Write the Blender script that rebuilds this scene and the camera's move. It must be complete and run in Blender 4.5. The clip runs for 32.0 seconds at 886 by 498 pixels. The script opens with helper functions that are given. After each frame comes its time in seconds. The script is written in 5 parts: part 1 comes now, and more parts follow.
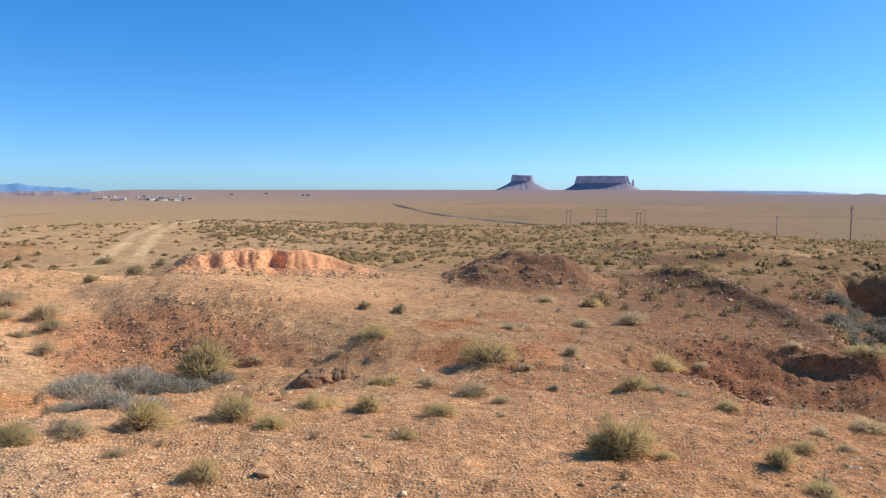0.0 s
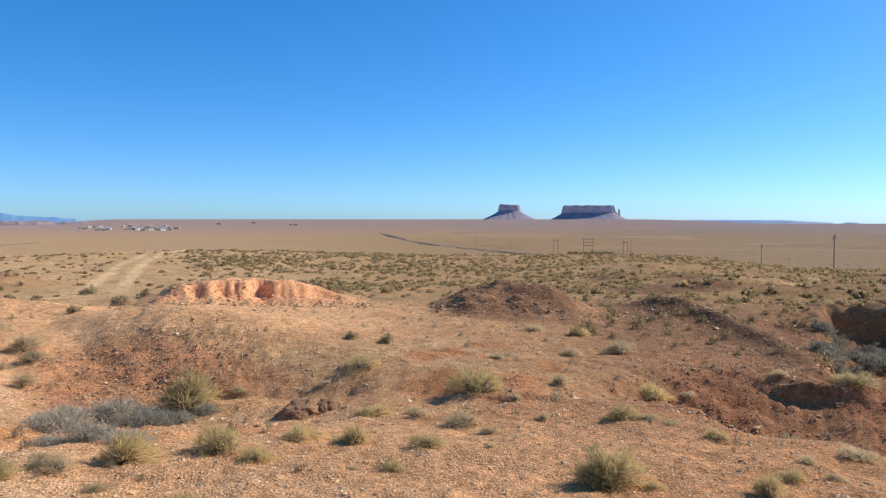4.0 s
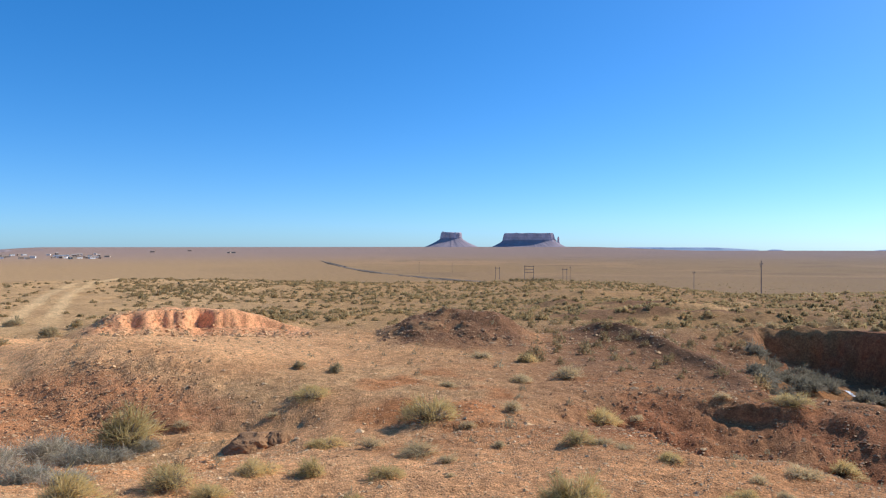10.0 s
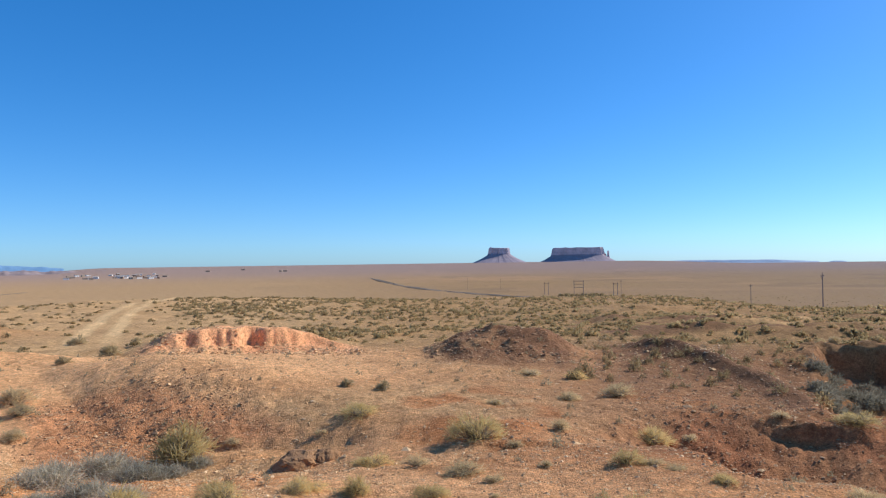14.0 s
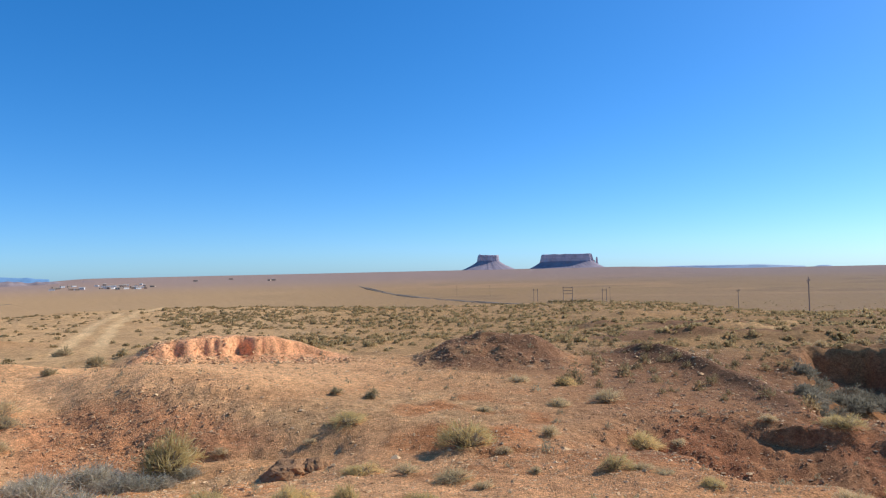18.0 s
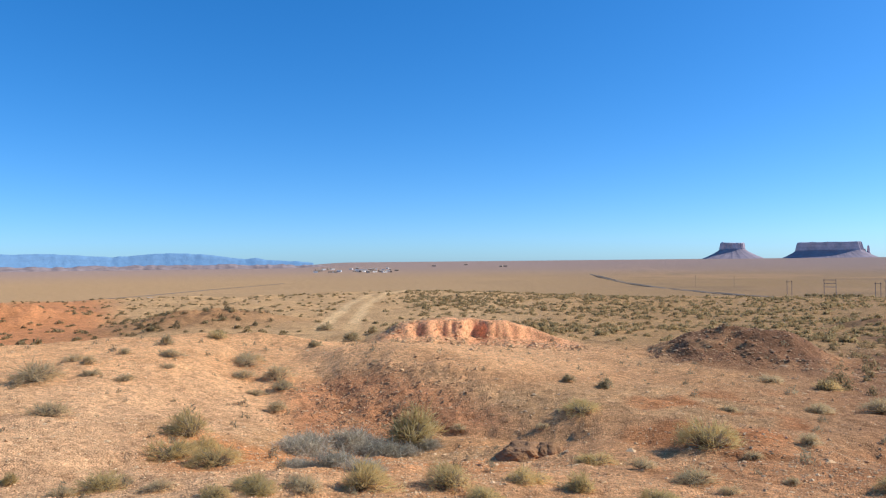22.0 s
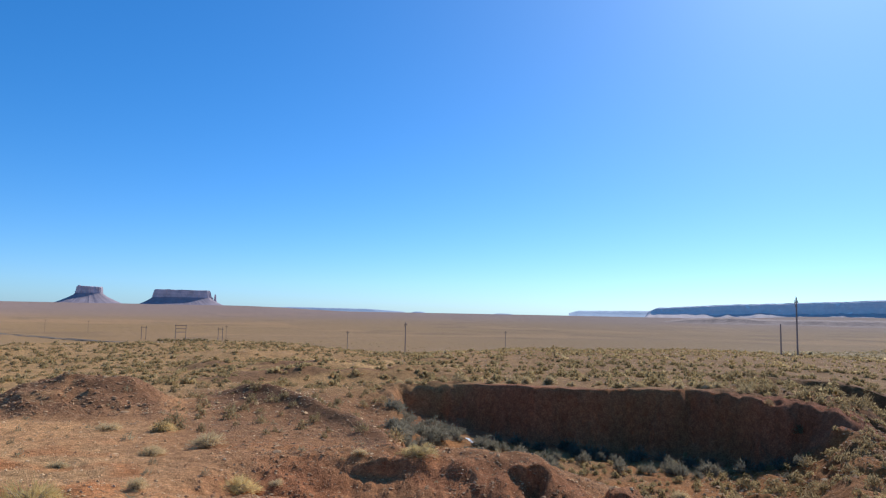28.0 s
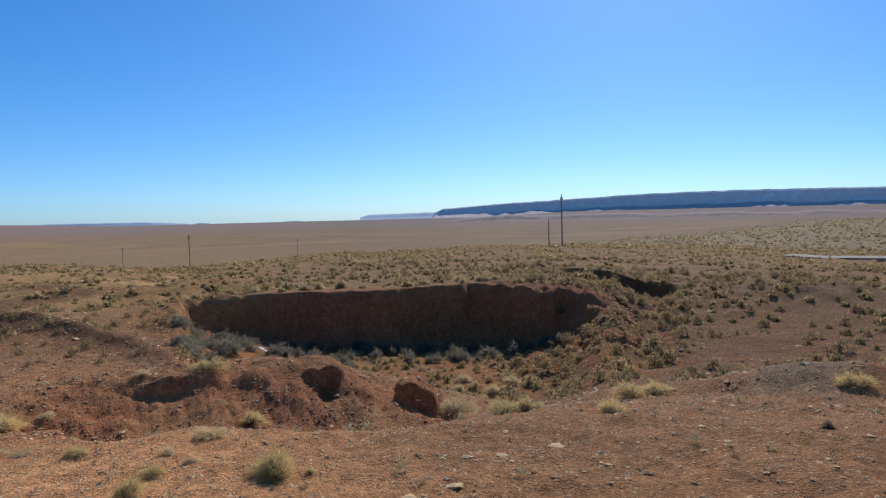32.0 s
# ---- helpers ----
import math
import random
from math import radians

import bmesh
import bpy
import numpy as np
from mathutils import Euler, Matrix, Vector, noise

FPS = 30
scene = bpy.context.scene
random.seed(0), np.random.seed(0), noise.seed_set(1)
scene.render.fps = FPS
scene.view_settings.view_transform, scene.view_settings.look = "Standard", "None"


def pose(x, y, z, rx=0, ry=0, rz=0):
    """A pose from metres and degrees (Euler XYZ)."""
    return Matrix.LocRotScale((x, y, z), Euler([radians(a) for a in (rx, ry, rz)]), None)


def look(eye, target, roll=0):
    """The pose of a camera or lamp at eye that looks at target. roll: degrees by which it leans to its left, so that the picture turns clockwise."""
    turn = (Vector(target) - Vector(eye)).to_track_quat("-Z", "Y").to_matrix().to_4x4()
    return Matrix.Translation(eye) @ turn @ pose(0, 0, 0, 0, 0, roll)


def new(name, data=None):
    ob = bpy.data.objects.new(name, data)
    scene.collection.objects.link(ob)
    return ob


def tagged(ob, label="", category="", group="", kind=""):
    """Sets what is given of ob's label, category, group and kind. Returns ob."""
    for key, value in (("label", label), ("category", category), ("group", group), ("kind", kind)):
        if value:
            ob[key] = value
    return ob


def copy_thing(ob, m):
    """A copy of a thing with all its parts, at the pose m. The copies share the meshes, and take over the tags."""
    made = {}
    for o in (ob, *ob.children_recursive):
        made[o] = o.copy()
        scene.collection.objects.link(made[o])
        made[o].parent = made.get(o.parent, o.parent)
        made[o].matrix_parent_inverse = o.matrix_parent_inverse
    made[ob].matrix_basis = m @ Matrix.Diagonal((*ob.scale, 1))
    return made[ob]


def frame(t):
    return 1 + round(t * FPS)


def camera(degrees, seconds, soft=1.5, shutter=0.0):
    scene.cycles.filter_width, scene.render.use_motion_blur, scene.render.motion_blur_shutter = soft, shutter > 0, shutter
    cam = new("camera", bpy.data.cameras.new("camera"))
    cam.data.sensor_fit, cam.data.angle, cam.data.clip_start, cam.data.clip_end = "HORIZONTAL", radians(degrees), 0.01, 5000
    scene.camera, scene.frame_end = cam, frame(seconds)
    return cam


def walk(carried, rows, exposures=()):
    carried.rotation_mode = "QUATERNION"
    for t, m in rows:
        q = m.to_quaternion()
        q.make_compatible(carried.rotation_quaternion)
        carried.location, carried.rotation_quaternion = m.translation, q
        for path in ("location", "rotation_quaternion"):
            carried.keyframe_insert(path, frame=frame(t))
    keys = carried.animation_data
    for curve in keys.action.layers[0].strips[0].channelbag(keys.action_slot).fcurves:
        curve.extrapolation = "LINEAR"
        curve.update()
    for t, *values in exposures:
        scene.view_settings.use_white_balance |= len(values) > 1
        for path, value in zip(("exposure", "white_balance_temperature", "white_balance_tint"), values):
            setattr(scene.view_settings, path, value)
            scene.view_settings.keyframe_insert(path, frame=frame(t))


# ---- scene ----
EYE = 1.65
PATH = [
    (0, 0, 0, -0, 0, -5.03, 0.04), (0.5, 0.002, 0.005, 0.001, 0.34, -4.31, -0.01), (1, 0.005, 0.006, 0.007, 1.15, -3.36, -0.02),
    (1.5, 0.001, 0.011, 0.001, 1.19, -2.88, -0.06), (2, 0.001, 0.003, 0, 1.22, -2.9, 0.2), (2.5, -0.002, -0.001, -0.001, 1.23, -3.29, 0.17),
    (4.5, 0.01, -0.016, 0.006, 0.81, -1.61, -0.21), (5, 0.003, -0.02, 0.013, 0.29, 0.27, -0.59), (5.5, 0.014, -0.027, 0.011, 1.54, 2.83, -0.34),
    (6, -0.002, -0.029, -0.003, 1.04, 2.53, 0.19), (6.5, 0.006, -0.027, 0.009, 1.71, 2.2, 0.41), (7, 0.009, -0.014, 0.001, 1.78, 1.67, 1.08),
    (7.5, 0.01, -0.009, -0.008, 2.17, 1.76, 1.32), (8, -0.083, 0.007, -0.008, 5.51, 1.3, 0.92), (8.5, -0.142, -0.025, 0.012, 5.46, 0.07, -0.62),
    (9, -0.147, -0.015, 0.005, 5.13, -0.14, -0.22), (9.5, -0.148, 0.004, 0, 5.34, -0.22, -0.12), (10, -0.143, 0.01, -0.003, 5.98, -0.18, -0.05),
    (10.5, -0.14, 0.022, -0.001, 6.42, -0.46, 0.04), (11, -0.144, 0.017, -0.003, 6.42, -0.4, -0.01), (11.5, -0.14, 0.007, 0, 5.71, -0.15, -0.39),
    (12, -0.15, -0.002, -0, 4.2, -0.29, -0.99), (12.5, -0.151, -0.01, 0.002, 3.46, -0.24, -1.25), (13, -0.143, -0.021, -0.003, 2.34, -0.18, -1.26),
    (13.5, -0.106, -0.02, 0.008, 1.22, 0.52, -0.92), (14, -0.088, -0.002, 0.016, 1.91, 1.22, -0.82), (14.5, -0.096, -0.008, 0.001, 2.93, 1.93, -0.86),
    (16.5, -0.074, -0.014, 0.004, 3.75, 1.43, -1.22), (17, -0.074, 0.006, 0.004, 3.9, 1.49, -1.39), (17.5, -0.077, -0.006, 0.009, 4.03, 1.85, -1.29),
    (18, -0.074, -0.013, 0.007, 2.85, 1.85, -1.3), (18.5, -0.079, -0.019, 0.01, 2.86, 1.71, -1.2), (19, -0.087, -0.02, 0.009, 2.93, 1.87, -1.34),
    (19.5, -0.096, -0.021, 0.015, 0.68, 2.25, -1.15), (20, -0.123, -0.041, 0.014, -3.48, 2.68, -0.82), (20.5, -0.127, -0.039, 0.003, -9.31, 1.64, -1.08),
    (21, -0.114, -0.019, 0.002, -12.77, 1.16, -1.02), (21.5, -0.115, -0.019, 0.003, -15.63, 0.82, -0.58), (22, -0.125, -0.009, 0.002, -16.63, 1.07, -0.58),
    (22.5, -0.11, -0.009, 0.003, -16.4, 0.85, -0.53), (23, -0.101, -0.019, 0.005, -14.85, 1.88, -0.53), (23.5, -0.089, -0.027, 0.008, -11.2, 2.01, -0.9),
    (24, -0.093, -0.042, 0.008, -5.98, 4.12, -1.58), (24.5, -0.044, 0.009, 0.01, -0.05, 3.9, -1.41), (25, -0.051, 0.031, 0.006, 5.02, 4.83, -0.54),
    (25.5, 0.004, 0.108, -0.003, 10.99, 5.71, 0.02), (26, -0.012, 0.038, 0.003, 15.51, 5.8, 0.94), (26.5, -0.005, 0.049, -0.005, 20.71, 5.53, 1.4),
    (28.5, 0.085, -0.029, 0.015, 37, 5.44, 1.3), (29, 0.1, -0.082, 0.045, 39.32, 5.92, 1.74), (29.5, 0.127, -0.057, 0.063, 44.39, 6.36, 1.66),
    (30, 0.152, -0.002, 0.036, 48.79, 6.91, 1.37), (30.5, 0.156, 0.003, 0.018, 49.71, 4.17, -0.19), (31, 0.132, -0.049, 0.006, 50.03, 0.83, -0.41),
    (31.5, 0.123, -0.057, 0.026, 52.87, -1.52, -1.32), (32, 0.116, -0.046, 0.009, 51.97, -2.95, -1.39),
]


cam = camera(66.83, 32.0, 1.2)
walk(cam, [(t, pose(x, y, z + EYE, 90 + pitch, 0, -yaw) @ pose(0, 0, 0, 0, 0, roll)) for t, x, y, z, yaw, pitch, roll in PATH],
     exposures=[(0, 0.22, 5200, 10), (9, 0.18, 5200, 10), (19, 0.15, 5200, 10), (22, 0.22, 5200, 10), (26, 0.20, 5200, 10), (29, -0.03, 5200, 10), (32, -0.20, 5200, 10)])

# ---- light: clear midday sky, high autumn sun ----
SUN_AZ, SUN_EL = 68.0, 36.0


def bearing(az, d, z=0.0):
    """Place at a bearing (degrees clockwise from +y) and a distance."""
    return Vector((math.sin(radians(az)) * d, math.cos(radians(az)) * d, z))


world = bpy.data.worlds.new("sky")
scene.world = world
world.use_nodes = True
wn = world.node_tree
sky = wn.nodes.new("ShaderNodeTexSky")
sky.sky_type = "NISHITA"
sky.sun_disc = False
sky.sun_elevation, sky.sun_rotation = radians(SUN_EL), radians(SUN_AZ)
sky.altitude, sky.air_density, sky.dust_density, sky.ozone_density = 1700, 0.9, 1.5, 2.6
rich = wn.nodes.new("ShaderNodeHueSaturation")
rich.inputs["Saturation"].default_value = 1.30
wn.links.new(sky.outputs[0], rich.inputs["Color"])
soften = wn.nodes.new("ShaderNodeGamma")
soften.inputs["Gamma"].default_value = 0.78
wn.links.new(rich.outputs[0], soften.inputs["Color"])
clean = wn.nodes.new("ShaderNodeMix")
clean.data_type, clean.blend_type = "RGBA", "MULTIPLY"
clean.inputs[0].default_value = 1.0
clean.inputs[7].default_value = (0.88, 1.12, 1.27, 1)
wn.links.new(soften.outputs[0], clean.inputs[6])
wn.links.new(clean.outputs[2], wn.nodes["Background"].inputs[0])
wn.nodes["Background"].inputs[1].default_value = 0.134

sun = new("sun", bpy.data.lights.new("sun", "SUN"))
sun.data.energy, sun.data.angle, sun.data.color = 4.6, radians(0.5), (1.0, 0.88, 0.72)
sun.matrix_world = look(bearing(SUN_AZ, 100 * math.cos(radians(SUN_EL)), 100 * math.sin(radians(SUN_EL))), (0, 0, 0))


# ---- noise ----
def rnd(i, j, seed):
    h = np.sin(i * 127.1 + j * 311.7 + seed * 74.7) * 43758.5453
    return h - np.floor(h)


def vnoise(x, y, seed=0):
    i, j = np.floor(x), np.floor(y)
    u, v = x - i, y - j
    u, v = u * u * (3 - 2 * u), v * v * (3 - 2 * v)
    a, b = rnd(i, j, seed), rnd(i + 1, j, seed)
    c, d = rnd(i, j + 1, seed), rnd(i + 1, j + 1, seed)
    return (a + (b - a) * u) * (1 - v) + (c + (d - c) * u) * v - 0.5


def fbm(x, y, octaves=4, seed=0):
    out, amp = 0.0, 1.0
    for k in range(octaves):
        out = out + amp * vnoise(x * 2 ** k + 17.3 * k, y * 2 ** k - 9.1 * k, seed + k)
        amp *= 0.5
    return out


def step(a, b, x):
    t = np.clip((np.asarray(x, float) - a) / (b - a), 0, 1)
    return t * t * (3 - 2 * t)


def window(a, b, x, soft):
    return step(a - soft, a + soft, x) * (1 - step(b - soft, b + soft, x))


def bump(az, d, az0, d0, wa, wd):
    """A rounded knoll at a bearing: widths in metres across and along it."""
    across = np.radians(az - az0) * d0
    return np.exp(-(across / wa) ** 2 - ((d - d0) / wd) ** 2)


# ---- lie of the land: levels below the eye along bearings ----
REACH = [0, 4, 7, 10, 14, 18, 22, 27, 34, 45, 60, 80, 100, 140, 200, 370]
LEVELS = {
    -180: [-1.65, -1.7, -1.8, -1.9, -2.1, -2.3, -2.5, -2.8, -3.2, -3.8, -4.5, -5.5, -6.6, -8.6, -12, -22],
    -75: [-1.65, -1.75, -1.85, -1.9, -2.0, -2.1, -2.2, -3.4, -3.9, -4.2, -4.6, -5.0, -5.5, -8, -13, -23],
    -50: [-1.65, -1.75, -1.85, -1.9, -2.0, -2.1, -2.15, -3.4, -3.9, -4.2, -4.5, -4.6, -4.7, -8, -13, -23],
    -35: [-1.65, -1.75, -1.9, -1.98, -2.05, -2.1, -2.15, -3.1, -3.4, -3.7, -4.0, -4.2, -4.7, -8, -13, -23],
    -22: [-1.65, -1.8, -2.05, -2.3, -2.3, -2.35, -2.72, -3.0, -3.3, -3.75, -3.95, -3.95, -4.3, -8, -13, -23],
    0: [-1.65, -1.8, -2.1, -2.35, -2.5, -2.65, -2.85, -3.2, -3.5, -4.0, -4.5, -4.7, -5.3, -9, -14, -23],
    18: [-1.65, -1.8, -2.15, -2.4, -2.7, -2.8, -2.9, -3.1, -3.4, -3.7, -3.9, -4.2, -5.3, -8.5, -13, -22.5],
    31: [-1.65, -1.8, -2.1, -2.35, -2.95, -3.4, -3.6, -3.22, -3.4, -3.9, -4.3, -5.4, -6.7, -9.3, -13, -21.5],
    44: [-1.65, -1.8, -2.1, -2.4, -3.2, -3.4, -3.2, -2.95, -3.25, -3.8, -4.2, -4.8, -5.6, -7.6, -12, -20],
    57: [-1.65, -1.8, -2.1, -2.5, -3.7, -4.2, -3.6, -2.95, -3.15, -3.7, -4.1, -4.7, -5.4, -6.9, -11, -19],
    64: [-1.65, -1.8, -2.08, -2.5, -3.65, -4.25, -4.0, -3.15, -3.25, -3.8, -4.2, -4.85, -5.5, -7.1, -10.5, -16.5],
    70: [-1.65, -1.8, -2.05, -2.5, -3.6, -4.3, -4.5, -4.5, -4.4, -4.15, -4.5, -5.2, -5.8, -7.5, -10, -14],
    85: [-1.65, -1.75, -2.0, -2.45, -3.5, -4.1, -4.3, -4.25, -4.2, -4.4, -4.9, -5.8, -6.6, -8.5, -8.8, -6.5],
    120: [-1.65, -1.7, -1.9, -2.1, -2.6, -3.0, -3.4, -3.7, -4.0, -4.4, -4.9, -5.8, -6.6, -8.5, -9, -8],
    180: [-1.65, -1.7, -1.8, -1.9, -2.1, -2.3, -2.5, -2.8, -3.2, -3.8, -4.5, -5.5, -6.6, -8.6, -12, -22],
}
TRACK = ([30, 36, 52, 66, 78, 90, 100, 120], [-26.4, -25.8, -24.7, -23.7, -22.5, -21.2, -19.8, -17.0])
FAR_REACH = [370, 600, 1000, 1600, 2500, 3500, 4850]


LEFT_GULLY = [(-4, 9.3, -2.52), (-9, 9.6, -2.70), (-14, 10.2, -2.86), (-19, 10.9, -2.93), (-24, 11.4, -2.94), (-27.5, 12.3, -2.88), (-29.6, 14.2, -2.74), (-30.6, 16.5, -2.58), (-32, 20, -2.42)]
LEFT_BRANCH = [(-24, 10.5, -2.90), (-33, 9.2, -2.52), (-40, 8.2, -2.24), (-46, 7.6, -2.05)]
RIGHT_GULLY = [(12, 9.6, -2.40), (16.5, 10.2, -2.66), (21, 10.5, -3.02), (25, 10.4, -3.08), (30, 10.3, -3.12), (34, 10.4, -3.06), (40, 10.1, -3.17), (47, 10.0, -3.23), (53, 11.0, -3.5), (58, 13.5, -3.95), (62, 17, -4.35)]


def carve(z, x, y, line, half, left, right, soft):
    """Cuts a valley along a line of (bearing, distance, level): a floor and a slope on each side, seen along the line."""
    pts = [(math.sin(radians(a)) * r, math.cos(radians(a)) * r, h) for a, r, h in line]
    best = np.full(x.shape, 1e9)
    cut = np.full(x.shape, 1e9)
    for (ax, ay, az_), (bx, by, bz) in zip(pts, pts[1:]):
        ux, uy = bx - ax, by - ay
        t = np.clip(((x - ax) * ux + (y - ay) * uy) / (ux * ux + uy * uy), 0, 1)
        gap = np.hypot(x - ax - t * ux, y - ay - t * uy)
        side = ux * (y - ay) - uy * (x - ax)
        high = az_ + (bz - az_) * t + np.where(side > 0, left, right) * np.clip(gap - half, 0, None)
        near = gap < best
        best, cut = np.where(near, gap, best), np.where(near, high, cut)
    cut = np.where(best < 7, cut, 1e3)
    h = np.clip(0.5 + 0.5 * (cut - z) / soft, 0, 1)
    return np.where(cut > z + soft, z, cut * (1 - h) + z * h - soft * h * (1 - h))


def ground(x, y, fine=True):
    """Height of the ground."""
    x, y = np.asarray(x, float), np.asarray(y, float)
    d = np.hypot(x, y)
    az = np.degrees(np.arctan2(x, y))
    az = az + 1.2 * vnoise(d / 9, az / 8, 91) * np.clip(d / 15, 0, 1)
    keys = sorted(LEVELS)
    table = np.array([np.interp(np.log1p(d), np.log1p(REACH), LEVELS[k]) for k in keys])
    n = np.clip(np.searchsorted(keys, az) - 1, 0, len(keys) - 2)
    ka = np.array(keys, float)
    w = (az - ka[n]) / (ka[n + 1] - ka[n])
    w = w * w * (3 - 2 * w)
    z = np.take_along_axis(table, n[None], 0)[0] * (1 - w) + np.take_along_axis(table, n[None] + 1, 0)[0] * w
    # the plain below, rising to the skyline
    rim = -26 * (window(22, 60, az, 5) + window(-90, -27, az, 3))
    far = np.interp(d, FAR_REACH, [-22, -30, -37, -40.5, -34, -1, 0]) + rim * np.clip((d - 2500) / 1000, 0, 1) * d / 4850
    z = np.where(d > 370, far + (np.interp(370, REACH, LEVELS[85]) + 22) * window(76, 130, az, 6) * np.exp(-(d - 370) / 260), z)

    rib = 0.35 * fbm(x * 0.9, y * 0.9, 3, 5) + 0.16 * vnoise(x * 3.1, y * 3.1, 8)
    crumb = 0.10 * fbm(x * 2.6, y * 2.6, 3, 9)
    # stony nose of ground beside the dry gully
    z = z + 0.36 * bump(az, d, -25.5, 16.2, 3.4, 2.6)
    # crest of the bank beyond the right-hand gully
    ridge_z = np.interp(az, [14, 18, 26, 31, 36, 41, 46, 50, 53], [-2.60, -2.60, -2.58, -2.56, -2.58, -2.60, -2.72, -2.80, -3.05]) + 0.06 * rib
    m = window(18, 51.5, az, 3) * step(8.6, 10.4, d) * (1 - step(12.6, 14.2, d + 0.5 * rib))
    z = z * (1 - m) + ridge_z * m
    # dry gully that runs along the shelf and bends back past the nose, with a shallow branch
    z = carve(z, x + 0.4 * rib, y + 0.4 * rib, LEFT_GULLY, 0.75, 0.26, 0.36, 0.40)
    z = carve(z, x + rib, y + rib, LEFT_BRANCH, 0.5, 0.22, 0.30, 0.25)
    # gully below the near shelf, opening into the wash
    z = carve(z, x + 0.6 * rib, y + 0.6 * rib, RIGHT_GULLY, 0.25, 0.30, 0.36, 0.16)
    # broken lip: short earth cliffs where the crest has fallen away
    wob = az + 0.9 * vnoise(x * 1.6, y * 1.6, 15) + 0.35 * vnoise(x * 5, y * 5, 16)
    fallen = np.clip(window(28.2, 33.2, wob, 1.5) + window(40.4, 43.4, wob, 0.5), 0, 1)
    drop = 0.10 + 0.22 * np.clip(0.5 + 1.3 * vnoise(az * 0.8, 0 * az, 28), 0, 1) + 0.12 * window(40, 44, az, 0.5)
    dd = d + 0.5 * crumb + 0.25 * rib
    z = z + fallen * np.clip(ridge_z - z, 0, None) * step(11.74, 11.84, dd) * (1 - step(12.3, 13.0, d))
    foot = ridge_z - drop - 0.22 * np.clip(11.7 - d, 0, None)
    z = z - fallen * np.clip(z - foot, 0, None) * (1 - step(11.72, 11.84, dd)) * step(10.8, 11.5, d)
    # rills down the gully bank
    rill = np.abs(vnoise(az * 0.9 + 0.5 * d, d * 0.3, 18)) + 0.5 * np.abs(vnoise(az * 2.3 + 0.8 * d, d * 0.5, 19))
    z = z + 0.10 * (rill - 0.3) * window(17, 50, az, 4) * window(10.4, 11.7, d, 0.5)
    # sunken wash with its steep far wall
    floor_z = np.interp(az, [28, 31, 35, 38, 43, 50, 58, 62, 66], [-3.95, -4.3, -4.6, -4.88, -5.12, -5.3, -5.25, -5.05, -4.5])
    wall = 27.6 + 1.6 * rib + 0.22 * vnoise(az * 0.8, 0 * az, 12) + 0.6 * crumb + 0.9 * np.sin(np.radians(az) * 14) - 0.03 * (az - 48)
    wall = wall - 1.1 * np.exp(-((az - 60) / 2.6) ** 2)
    edge = 0.3 + 0.5 * (1 - step(34.5, 37.6, az + 1.5 * rib)) + 1.6 * step(61.5, 66, az)
    m = step(30.4, 31.6, az + 2.0 * rib) * (1 - step(62.0, 67.5, az + 5 * rib)) * step(13.0, 19, d) * (1 - step(wall - edge, wall + 0.3, d))
    z = z * (1 - m) + floor_z * m
    # smaller cut further along
    w2 = 38 + 1.2 * rib
    z = z - 0.75 * window(62.5, 71, az, 1.0) * step(33, 36.5, d) * (1 - step(w2 - 0.2, w2 + 0.25, d))
    z = z + 0.35 * window(58, 71, az, 2) * np.exp(-((d - 39.5) / 2.5) ** 2) * step(w2, w2 + 0.3, d)
    # block of earth left standing at the end of the lip
    side = np.abs(np.radians(wob - 49.9) * 12.0) / 0.36
    z = z + (0.44 - 0.10 * side) * (1 - step(0.85, 1.15, side + 1.5 * crumb)) * step(11.55, 11.72, dd) * (1 - step(12.1, 13.2, dd))
    # spoil heap
    lumps = 1 + 0.5 * fbm(x * 1.3, y * 1.3, 3, 21)
    crown = np.interp(az + 1.2 * crumb, [0, 1.7, 3.2, 4.6, 5.6, 8.0, 10.4, 11.6, 12.6, 13.6], [0, 0.28, 0.60, 0.74, 0.84, 0.84, 0.70, 0.45, 0.18, 0])
    z = z + crown * (0.7 + 0.3 * lumps) * step(18.3, 21.4, d + 1.6 * rib) * (1 - step(21.9, 25.5, d + rib))
    # gravelly ridge falling towards the wash, steepest below its crest
    line = np.interp(az, [16, 18.1, 20.9, 24.4, 27.4, 29.9], [24, 23.0, 21.5, 19.5, 17.5, 15.6]) + 0.8 * rib
    tall = np.interp(az, [15, 17.5, 20, 24, 27.5, 30, 31], [0, 0.30, 0.52, 0.58, 0.52, 0.28, 0])
    z = z + tall * np.where(d < line, 0.45 * np.exp(-((d - line) / 0.75) ** 2) + 0.55 * np.exp(-((d - line) / 2.8) ** 2), np.exp(-((d - line) / 1.1) ** 2)) * (0.85 + 0.15 * lumps)
    z = z + 0.45 * bump(az, d, 23, 33, 4.5, 2.0) * lumps + 0.3 * bump(az, d, 25, 40, 5.0, 3.0) * lumps + 0.35 * bump(az, d, 33, 36, 4.0, 2.5) * lumps
    z = z + 0.4 * bump(az, d, 80.5, 10.5, 1.3, 0.9) + 0.4 * bump(az, d, 86, 11.2, 0.9, 1.0)
    z = z + 0.8 * bump(az, d, -36.0, 44, 4.5, 4.0) * lumps + 1.5 * bump(az, d, -50.5, 62, 5.5, 6) * lumps
    z = z + 0.75 * bump(az, d, 80.0, 35, 4.0, 3.0) * lumps + 0.35 * bump(az, d, 74, 31, 3, 2.5) * lumps
